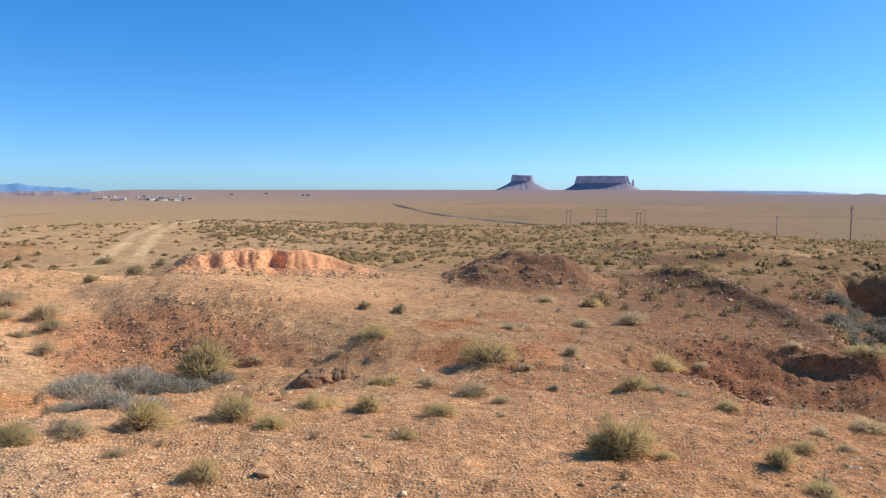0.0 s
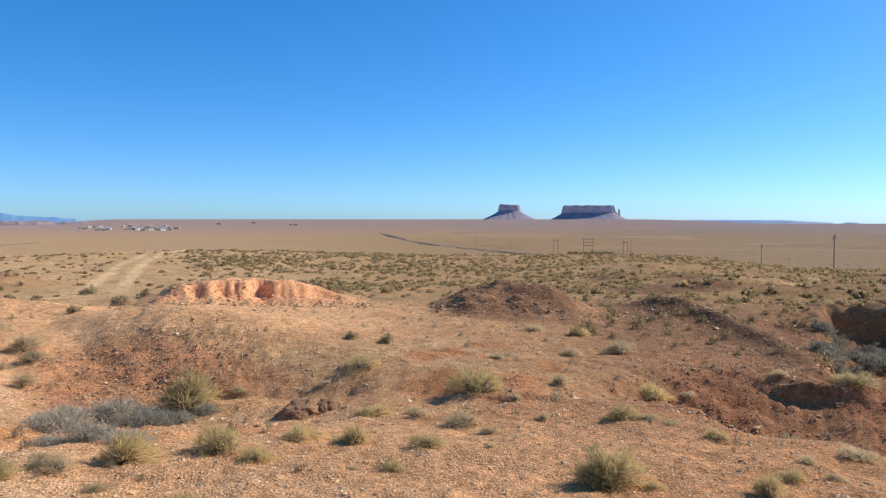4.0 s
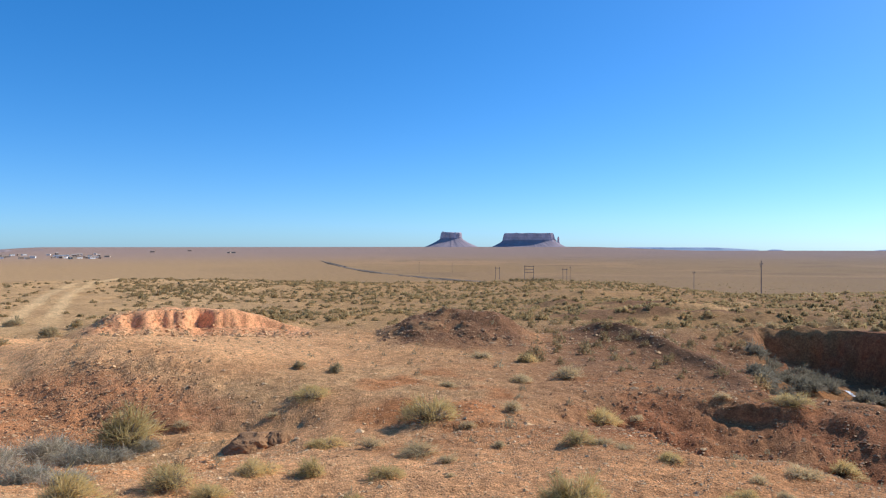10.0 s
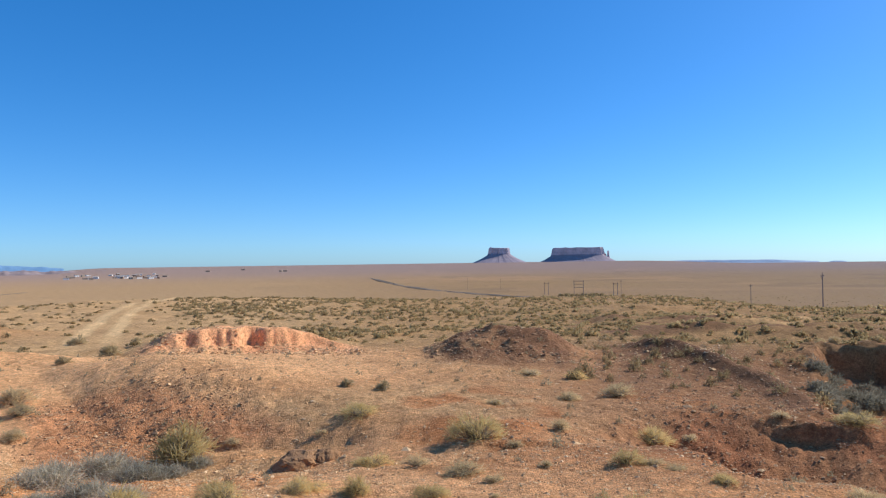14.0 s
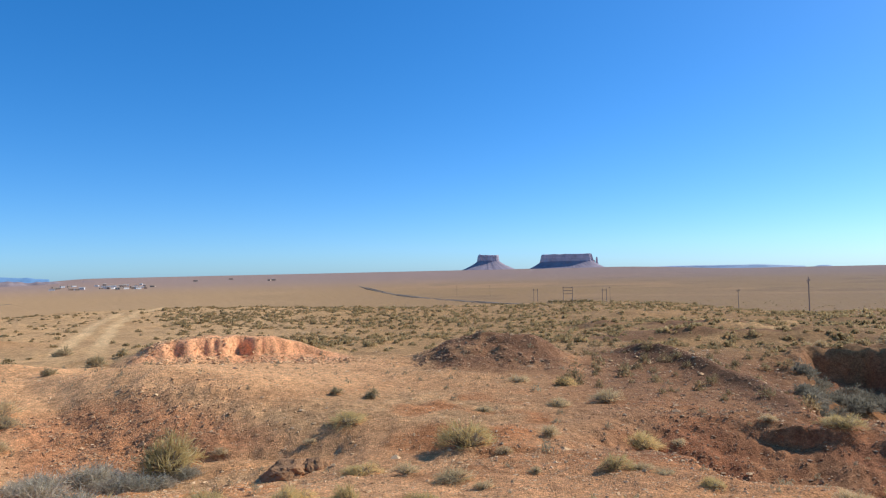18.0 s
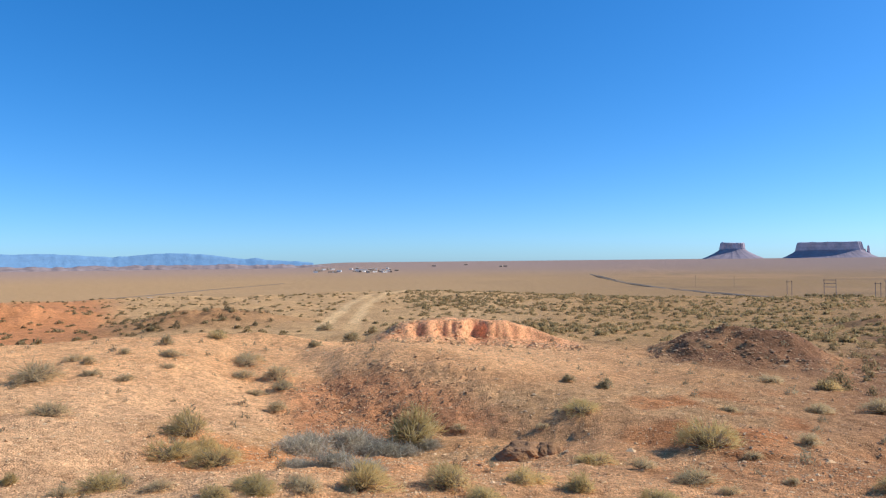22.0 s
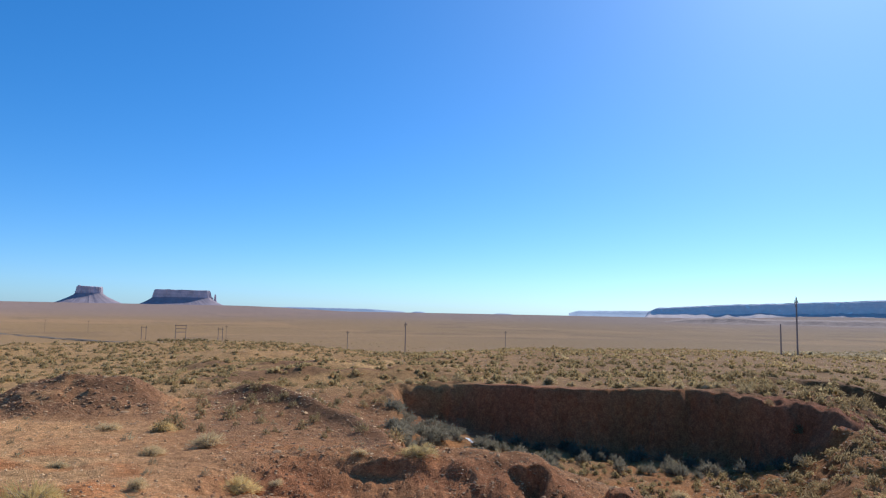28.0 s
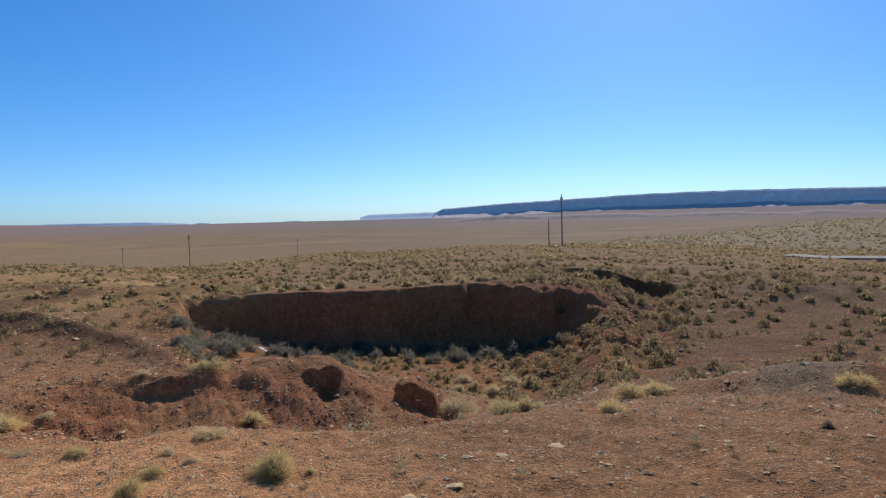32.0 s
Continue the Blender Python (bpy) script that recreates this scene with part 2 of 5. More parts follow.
    z = z + 0.55 * window(13, 37, az, 4) * window(30, 60, d, 5) * fbm(x * 0.17, y * 0.30, 3, 25)
    # cut bank: a low mound with its sunny side dug away, scalloped, over a toe of loose earth
    along = np.radians(az + 14) * 25
    face = 24.0 + 0.34 * along + 0.5 * rib + 0.6 * vnoise(along * 0.9, 0 * d, 6) + 0.46 * vnoise(along * 2.6 + 0.6 * rib, d * 0.4, 7) + 0.22 * vnoise(along * 7.0, d * 1.2, 9)
    face = face + 0.85 * np.exp(-((along + 0.25) / 0.42) ** 4)
    crown = np.interp(along + 0.8 * rib, [-4.1, -3.5, -2.9, -1.7, -0.4, 1.05, 2.1, 2.9, 3.9], [0.0, 0.28, 0.62, 0.82, 0.86, 0.78, 0.52, 0.24, 0.0]) * (1 + 0.25 * rib)
    back = np.exp(-(np.clip(d - face - 1.2, 0, None) / 3.6) ** 2)
    toe, cut = np.clip((d - face + 1.5) / 1.5, 0, 1), np.clip((d - face - 0.02) / 0.40, 0, 1)
    z = z + crown * (0.30 * toe + 0.70 * cut * (1 + 0.25 * crumb)) * back
    # rough ground
    near = np.clip(d / 6, 0.25, 1)
    z = z + 0.10 * near * fbm(x * 0.35, y * 0.35, 3, 31) * np.clip(d / 20, 0.6, 6)
    if fine:
        rough = 1 + 0.5 * window(-32, -14, az, 3) * window(10.5, 15, d, 1.5) + 1.5 * bump(az, d, 7, 21, 3, 3) + 1.2 * window(18, 50, az, 3) * window(9.5, 13, d, 1) + 4.0 * window(57, 72, az, 2) * window(20, 32, d, 2) + 3.0 * window(28, 36, az, 2) * window(23, 30, d, 1.5)
        z = z + 0.055 * rough * fbm(x * 2.3, y * 2.3, 4, 41) * np.clip(40 / (d + 1), 0.0, 1)
        z = z + 0.022 * fbm(x * 8, y * 8, 2, 47) * np.clip(14 / (d + 1), 0.0, 1)
    return z + EYE


def on_ground(az, d):
    p = bearing(az, d)
    return Vector((p.x, p.y, float(ground(np.array([p.x]), np.array([p.y]))[0])))


# ---- materials ----
def nodes_of(name):
    m = bpy.data.materials.new(name)
    m.use_nodes = True
    nt = m.node_tree
    return m, nt, nt.nodes["Principled BSDF"]


def add(nt, kind, **kw):
    n = nt.nodes.new(kind)
    for k, v in kw.items():
        n.inputs[k].default_value = v
    return n


def noise_tex(nt, scale, detail=4.0, rough=0.6, vec=None):
    n = add(nt, "ShaderNodeTexNoise", Scale=scale, Detail=detail, Roughness=rough)
    if vec is not None:
        nt.links.new(vec, n.inputs["Vector"])
    return n.outputs[0]


def ramp(nt, fac, stops):
    r = nt.nodes.new("ShaderNodeValToRGB")
    e = r.color_ramp.elements
    while len(e) < len(stops):
        e.new(0.5)
    for el, (p, c) in zip(e, stops):
        el.position, el.color = p, (*c, 1)
    nt.links.new(fac, r.inputs[0])
    return r.outputs[0]


def mix(nt, fac, a, b, mode="MIX"):
    n = nt.nodes.new("ShaderNodeMix")
    n.data_type, n.blend_type = "RGBA", mode
    for sock, v in ((n.inputs[0], fac), (n.inputs[6], a), (n.inputs[7], b)):
        if isinstance(v, (int, float)):
            sock.default_value = v
        elif isinstance(v, tuple):
            sock.default_value = (*v, 1)
        else:
            nt.links.new(v, sock)
    return n.outputs[2]


def bumped(nt, bsdf, height, strength, distance):
    b = add(nt, "ShaderNodeBump", Strength=strength, Distance=distance)
    nt.links.new(height, b.inputs["Height"])
    nt.links.new(b.outputs[0], bsdf.inputs["Normal"])


def simple(name, color, rough=0.9, spread=0.25, scale=6.0, bump_s=0.3, dist=0.02, per_object=0.0, metal=0.0):
    """A plain weathered surface: two scales of mottling and a fine relief."""
    m, nt, b = nodes_of(name)
    co = nt.nodes.new("ShaderNodeTexCoord").outputs["Object"]
    n1, n2 = noise_tex(nt, scale, 5, 0.65, co), noise_tex(nt, scale * 7, 3, 0.6, co)
    dark = tuple(c * (1 - spread) for c in color)
    light = tuple(min(1, c * (1 + spread)) for c in color)
    col = ramp(nt, n1, [(0.3, dark), (0.7, light)])
    col = mix(nt, 0.35, col, ramp(nt, n2, [(0.3, dark), (0.7, light)]))
    if per_object:
        info = nt.nodes.new("ShaderNodeObjectInfo").outputs["Random"]
        hsv = add(nt, "ShaderNodeHueSaturation")
        mr = add(nt, "ShaderNodeMapRange")
        mr.inputs[3].default_value, mr.inputs[4].default_value = 1 - per_object, 1 + per_object
        nt.links.new(info, mr.inputs[0])
        nt.links.new(mr.outputs[0], hsv.inputs["Value"])
        nt.links.new(col, hsv.inputs["Color"])
        col = hsv.outputs[0]
    nt.links.new(col, b.inputs["Base Color"])
    b.inputs["Roughness"].default_value = rough
    b.inputs["Metallic"].default_value = metal
    b.inputs["Specular IOR Level"].default_value = 0.25
    if bump_s:
        bumped(nt, b, n2, bump_s, dist)
    return m


def soil_material():
    """Desert soil: its tint comes from the kind of soil in each place, with painted shade and haze, mottled by grain,
    pebbles and stains.
    """
    m, nt, b = nodes_of("desert_soil")
    geo = nt.nodes.new("ShaderNodeNewGeometry").outputs["Position"]
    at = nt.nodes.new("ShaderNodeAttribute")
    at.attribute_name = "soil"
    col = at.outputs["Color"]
    n_big = noise_tex(nt, 0.55, 5, 0.65, geo)
    n_mid = noise_tex(nt, 5.0, 6, 0.7, geo)
    n_fin = noise_tex(nt, 45.0, 4, 0.7, geo)
    col = mix(nt, 1.0, col, ramp(nt, n_big, [(0.3, (0.82, 0.78, 0.74)), (0.55, (1.0, 1.0, 1.0)), (0.75, (1.14, 1.10, 1.05))]), "MULTIPLY")
    col = mix(nt, 1.0, col, ramp(nt, n_mid, [(0.3, (0.66, 0.62, 0.58)), (0.5, (1.0, 1.0, 1.0)), (0.7, (1.25, 1.25, 1.25))]), "MULTIPLY")
    col = mix(nt, 1.0, col, ramp(nt, n_fin, [(0.3, (0.72, 0.70, 0.68)), (0.55, (1.0, 1.0, 1.0)), (0.72, (1.3, 1.32, 1.35))]), "MULTIPLY")
    n_clod = noise_tex(nt, 15.0, 5, 0.75, geo)
    col = mix(nt, 1.0, col, ramp(nt, n_clod, [(0.34, (0.70, 0.65, 0.60)), (0.48, (1.0, 1.0, 1.0)), (0.64, (1.34, 1.34, 1.34))]), "MULTIPLY")
    grit = add(nt, "ShaderNodeTexVoronoi", Scale=42.0)
    nt.links.new(geo, grit.inputs["Vector"])
    tint = nt.nodes.new("ShaderNodeSeparateColor")
    nt.links.new(grit.outputs["Color"], tint.inputs[0])
    col = mix(nt, 1.0, col, ramp(nt, tint.outputs[0], [(0.0, (0.85, 0.83, 0.81)), (0.6, (1.0, 1.0, 1.0)), (0.9, (1.06, 1.06, 1.06)), (1.0, (1.3, 1.32, 1.34))]), "MULTIPLY")
    nt.links.new(col, b.inputs["Base Color"])
    b.inputs["Roughness"].default_value = 0.95
    b.inputs["Diffuse Roughness"].default_value = 0.25
    b.inputs["Specular IOR Level"].default_value = 0.1
    dome_h = ramp(nt, grit.outputs["Distance"], [(0.0, (1, 1, 1)), (0.75, (0, 0, 0))])
    h = mix(nt, 0.18, mix(nt, 0.45, mix(nt, 0.5, n_fin, n_mid), n_clod), dome_h)
    bumped(nt, b, h, 1.0, 0.055)
    return m


M_SOIL = soil_material()


# ---- mesh helpers ----
def mesh_of(name, verts, faces, mat=None, smooth=False):
    me = bpy.data.meshes.new(name)
    me.from_pydata(np.asarray(verts, float).tolist(), [], np.asarray(faces).tolist() if isinstance(faces, np.ndarray) else faces)
    if mat:
        me.materials.append(mat)
    if smooth:
        me.polygons.foreach_set("use_smooth", np.ones(len(me.polygons), bool))
    me.update()
    return me


def part(name, data, mat, parent, label=""):
    """Links a bmesh or a mesh as one part under a thing."""
    if isinstance(data, bmesh.types.BMesh):
        me = bpy.data.meshes.new(name)
        data.to_mesh(me)
        data.free()
    else:
        me = data
    if mat and not me.materials:
        me.materials.append(mat)
    ob = new(name, me)
    ob.parent = parent
    return tagged(ob, label)


def box(bm, x0, x1, y0, y1, z0, z1):
    v = [bm.verts.new(p) for p in ((x0, y0, z0), (x1, y0, z0), (x1, y1, z0), (x0, y1, z0), (x0, y0, z1), (x1, y0, z1), (x1, y1, z1), (x0, y1, z1))]
    for f in ((3, 2, 1, 0), (4, 5, 6, 7), (0, 1, 5, 4), (1, 2, 6, 5), (2, 3, 7, 6), (3, 0, 4, 7)):
        bm.faces.new([v[i] for i in f])
    return bm


def grid_faces(rows, cols, closed=False):
    i, j = np.meshgrid(np.arange(rows - 1), np.arange(cols if closed else cols - 1), indexing="ij")
    a, b = i * cols + j, i * cols + (j + 1) % cols
    return np.stack([a, b, b + cols, a + cols], -1).reshape(-1, 4)


# ---- ground: one sheet to the skyline ----
def build_ground():
    az = np.concatenate([np.arange(-180, -57, 3.0), np.arange(-57, 93, 0.2), np.arange(93, 180, 3.0)])
    rr = [0.0]
    step_r = 0.25
    while rr[-1] < 4850:
        r = rr[-1]
        if 10.9 < r < 12.6:
            step_r = 0.07
        elif r < 19:
            step_r = max(0.07, 0.0115 * r)
        elif r < 29.5:
            step_r = 0.11
        elif r < 45:
            step_r = 0.3
        elif r < 120:
            step_r = 0.018 * r
        else:
            step_r = 0.035 * r
        rr.append(r + step_r)
    rr = np.array(rr[1:])
    A, R = np.meshgrid(np.radians(az), rr)
    X, Y = np.sin(A) * R, np.cos(A) * R
    Z = ground(X.ravel(), Y.ravel()).reshape(X.shape)
    verts = np.stack([X, Y, Z], -1).reshape(-1, 3)
    me = mesh_of("ground", verts, grid_faces(len(rr), len(az), True)[:, ::-1].tolist() + [list(range(len(az)))[::-1]], M_SOIL, True)
    # soil tints by place: kinds of soil, with shade and haze mixed in where noted
    a, d = np.degrees(A).ravel(), R.ravel()
    x, y = verts[:, 0], verts[:, 1]
    tone = np.empty((len(verts), 3))
    tone[:] = (0.52, 0.30, 0.18)

    def lay(mask, colour):
        m = np.clip(mask, 0, 1)[:, None]
        tone[:] = tone * (1 - m) + np.array(colour) * m

    n1, n2 = fbm(x * 0.25, y * 0.25, 4, 61), fbm(x * 0.9, y * 0.9, 3, 67)
    lay(window(-75, 14, a, 6) * (1 - step(10, 14, d)) * step(1.5, 4, d), (0.60, 0.36, 0.23))
    lay(window(-70, -30, a, 5) * (1 - step(24, 30, d)) * step(1.5, 5, d), (0.62, 0.41, 0.295))
    lay(window(3, 120, d, 2) * step(0.05, 0.4, n1), (0.52, 0.34, 0.22))
    lay(window(-60, 0, a, 8) * window(14, 26, d, 3), (0.72, 0.445, 0.285))
    lay(0.7 * window(0, 18, a, 6) * window(14, 26, d, 3), (0.52, 0.32, 0.20))
    lay(0.8 * window(10, 95, a, 8) * (1 - step(20, 30, d)) * step(2, 6, d), (0.42, 0.235, 0.15))
    lay(0.8 * window(2, 48, a, 8) * (1 - step(6.5, 9.5, d)) * step(1, 3, d), (0.66, 0.38, 0.235))
    lay(window(-40, -8, a, 3) * window(7.5, 10.5, d, 1.2) * step(-0.5, 0.0, n2), (0.62, 0.305, 0.155))
    lay(1.2 * window(-30, -15 - 3.6 * (np.clip(d, 11, 15.5) - 12.5), a, 2.5) * window(11.4, 15.2, d + 0.5 * n2, 0.8) * step(-0.95, -0.1, n2), (0.53, 0.275, 0.168))
    lay(window(-3, 30, a, 6) * window(8, 14, d, 2) * step(-0.1, 0.3, n2), (0.48, 0.23, 0.12))
    lay(window(24, 130, d, 3), (0.44, 0.29, 0.18))
    lay((1 - step(-14, 2, a)) * window(26, 130, d, 3), (0.56, 0.385, 0.25))
    lay(window(-4, 60, a, 6) * window(28, 100, d, 6) * step(-0.4, 0.3, n1), (0.46, 0.31, 0.185))
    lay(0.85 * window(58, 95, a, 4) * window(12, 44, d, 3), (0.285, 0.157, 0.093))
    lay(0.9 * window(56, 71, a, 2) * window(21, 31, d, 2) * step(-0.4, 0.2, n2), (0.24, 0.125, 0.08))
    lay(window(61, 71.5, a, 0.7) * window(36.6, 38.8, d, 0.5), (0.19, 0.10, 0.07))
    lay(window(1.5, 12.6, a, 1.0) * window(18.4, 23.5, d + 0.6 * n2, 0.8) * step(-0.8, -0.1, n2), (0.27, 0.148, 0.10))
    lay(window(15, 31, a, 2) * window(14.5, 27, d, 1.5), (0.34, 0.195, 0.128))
    # shadowed steep face along the ridge crest, darkened in the soil colour
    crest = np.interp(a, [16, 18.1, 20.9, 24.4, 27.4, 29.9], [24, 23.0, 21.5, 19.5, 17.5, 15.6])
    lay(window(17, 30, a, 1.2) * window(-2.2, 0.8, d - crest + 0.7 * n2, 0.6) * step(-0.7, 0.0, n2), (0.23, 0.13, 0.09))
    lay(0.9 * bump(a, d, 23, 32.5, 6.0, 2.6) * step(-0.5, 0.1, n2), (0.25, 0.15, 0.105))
    lay(window(19, 36, a, 3) * window(34, 52, d, 4) * step(-0.02, 0.2, fbm(x * 0.16, y * 0.5, 3, 71)), (0.60, 0.42, 0.26))
    lay(0.85 * window(13, 38, a, 3) * window(30, 60, d, 4) * step(0.05, 0.3, fbm(x * 0.17, y * 0.30, 3, 25)), (0.32, 0.195, 0.125))
    lay(window(-24, -4, a, 2) * window(22.6, 26.3, d, 0.6) * window(-22.5, -5.5, a, 1), (0.80, 0.455, 0.31))
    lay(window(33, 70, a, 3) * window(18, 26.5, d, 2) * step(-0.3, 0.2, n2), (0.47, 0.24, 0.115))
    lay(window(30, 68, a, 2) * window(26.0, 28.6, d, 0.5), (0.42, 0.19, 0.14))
    lay(window(18, 60, a, 4) * window(8.5, 12.3, d, 0.8) * step(-0.7, 0.2, n2), (0.42, 0.205, 0.13))
    # browner field soil, darkened further for the shade between dense bushes
    lay(0.7 * window(6, 95, a, 6) * window(26.5, 125, d, 4) * step(-0.5, 0.2, n1), (0.38, 0.24, 0.142))
    lay(0.8 * window(-6, 34, a, 6) * window(27, 125, d, 4), (0.47, 0.31, 0.185))
    lay(window(19, 38, a, 2) * window(32, 54, d, 3) * step(0.0, 0.2, fbm(x * 0.16, y * 0.5, 3, 71)), (0.66, 0.46, 0.29))
    lay(0.85 * window(14, 38, a, 3) * window(29, 46, d, 2) * step(0.05, 0.3, fbm(x * 0.2, y * 0.4, 3, 73)), (0.27, 0.16, 0.11))
    lay(window(77, 84, a, 1.2) * window(9.3, 11.6, d, 0.5) * 0.7, (0.36, 0.29, 0.26))
    lay(window(-60, -43, a, 2) * window(35, 100, d, 8), (0.56, 0.275, 0.155))
    lay(0.9 * bump(a, d, -37.5, 42.5, 6.5, 4.5), (0.36, 0.205, 0.125))
    # wheel tracks over the flat
    bend = np.interp(d, *TRACK)
    for off in (-0.8, 0.8):
        across = np.radians(a - bend) * d + off * np.interp(d, [30, 85, 95], [1.0, 1.1, 0.3])
        lay(np.exp(-(across / 0.42) ** 4) * window(36, 104, d, 6), (0.74, 0.55, 0.38))
    # the plain
    big = fbm(x * 0.004, y * 0.004, 4, 81)
    lay(step(110, 200, d), (0.37, 0.25, 0.16))
    lay(step(110, 200, d) * step(0.0, 0.4, big), (0.44, 0.29, 0.18))
    streak = fbm(x * 0.012, y * 0.012, 4, 83)
    lay(0.8 * step(110, 200, d) * step(0.05, 0.4, streak), (0.29, 0.20, 0.135))
    lay(step(110, 200, d) * step(0.0, 0.5, -big), (0.37, 0.25, 0.15))
    lay(0.75 * step(110, 200, d) * (1 - step(-20, 10, a)), (0.50, 0.35, 0.235))
    # mauve haze of distance, painted into the far plain's soil colour
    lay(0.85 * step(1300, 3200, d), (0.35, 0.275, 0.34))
    lay(window(60, 130, a, 4) * window(130, 700, d, 40), (0.44, 0.335, 0.23))
    lay(0.8 * bump(a, d, 81.5, 34, 5, 3.5), (0.30, 0.20, 0.15))
    # darker towards the sun's bearing: the backlit look is put into the soil colour
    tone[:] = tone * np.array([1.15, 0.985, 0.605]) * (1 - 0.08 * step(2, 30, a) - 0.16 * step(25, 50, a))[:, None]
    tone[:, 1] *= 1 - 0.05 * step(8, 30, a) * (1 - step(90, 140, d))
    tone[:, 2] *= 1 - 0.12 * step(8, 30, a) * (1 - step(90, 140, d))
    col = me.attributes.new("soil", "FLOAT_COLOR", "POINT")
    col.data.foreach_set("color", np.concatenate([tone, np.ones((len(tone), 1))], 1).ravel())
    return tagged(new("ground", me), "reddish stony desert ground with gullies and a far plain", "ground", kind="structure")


build_ground()

# ---- far land: buttes, mesas, mountains ----
def rock_material(name, low, high, band, bands=0.5, contrast=0.25, scale=0.01, lit_patches=None):
    """Layered sandstone: level beds, streaks down the faces and blotches, with optional spots painted as sunlit ledges.
    """
    m, nt, b = nodes_of(name)
    geo = nt.nodes.new("ShaderNodeNewGeometry").outputs["Position"]
    sep = nt.nodes.new("ShaderNodeSeparateXYZ")
    nt.links.new(geo, sep.inputs[0])
    warp = noise_tex(nt, scale, 4, 0.6, geo)
    add_n = nt.nodes.new("ShaderNodeMath")
    add_n.operation = "MULTIPLY_ADD"
    nt.links.new(warp, add_n.inputs[0])
    add_n.inputs[1].default_value = 14.0
    nt.links.new(sep.outputs[2], add_n.inputs[2])
    comb = nt.nodes.new("ShaderNodeCombineXYZ")
    nt.links.new(add_n.outputs[0], comb.inputs[2])
    beds = noise_tex(nt, band, 4, 0.7, comb.outputs[0])
    col = ramp(nt, beds, [(0.3, low), (0.7, high)])
    blot = noise_tex(nt, scale * 3, 5, 0.7, geo)
    col = mix(nt, 1.0, col, ramp(nt, blot, [(0.3, (1 - contrast,) * 3), (0.7, (1 + contrast,) * 3)]), "MULTIPLY")
    if lit_patches:
        # pale spots paint sunlight on scattered ledges
        spots = noise_tex(nt, scale * 1.3, 5, 0.6, geo)
        spots = ramp(nt, spots, [(0.61, (0, 0, 0)), (0.66, (0.75, 0.75, 0.75))])
        col = mix(nt, spots, col, lit_patches)
    nt.links.new(col, b.inputs["Base Color"])
    b.inputs["Roughness"].default_value = 0.95
    b.inputs["Specular IOR Level"].default_value = 0.1
    bumped(nt, b, blot, 0.6, 6.0)
    return m


# the haze of distance is mixed into these base colours: lifted, greyed or blued
M_CLIFF = rock_material("butte_cliff", (0.50, 0.40, 0.40), (0.70, 0.56, 0.53), 0.12)
M_TALUS = rock_material("butte_talus", (0.33, 0.255, 0.255), (0.40, 0.31, 0.30), 0.2, contrast=0.15)
M_MESA = rock_material("hazed_mesa_slope", (0.50, 0.53, 0.56), (0.58, 0.61, 0.62), 0.03, contrast=0.12)
M_HAZE = rock_material("hazy_mesa", (0.80, 0.68, 0.60), (0.92, 0.78, 0.68), 0.05, contrast=0.10, lit_patches=(0.96, 0.92, 0.86))
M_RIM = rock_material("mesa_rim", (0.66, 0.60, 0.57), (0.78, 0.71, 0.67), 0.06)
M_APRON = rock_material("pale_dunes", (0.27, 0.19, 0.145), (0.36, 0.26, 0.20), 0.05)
M_MOUNT = rock_material("hazed_mountain", (0.19, 0.30, 0.42), (0.23, 0.35, 0.47), 0.02, contrast=0.10)
M_BADLAND = rock_material("badland", (0.28, 0.205, 0.175), (0.38, 0.275, 0.23), 0.2, contrast=0.35)
M_FOOT = rock_material("mesa_foot", (0.56, 0.45, 0.39), (0.66, 0.53, 0.46), 0.05, contrast=0.12)
FAR = 4000.0
DEG = math.pi / 180 * FAR


def loft(rings, mat, name, parent, cap=True, label=""):
    n = len(rings[0])
    verts = np.concatenate(rings)
    faces = grid_faces(len(rings), n, True).tolist()
    if cap:
        faces.append(list(range(len(verts) - n, len(verts))))
    return part(name, mesh_of(name, verts, faces, mat), mat, parent, label)


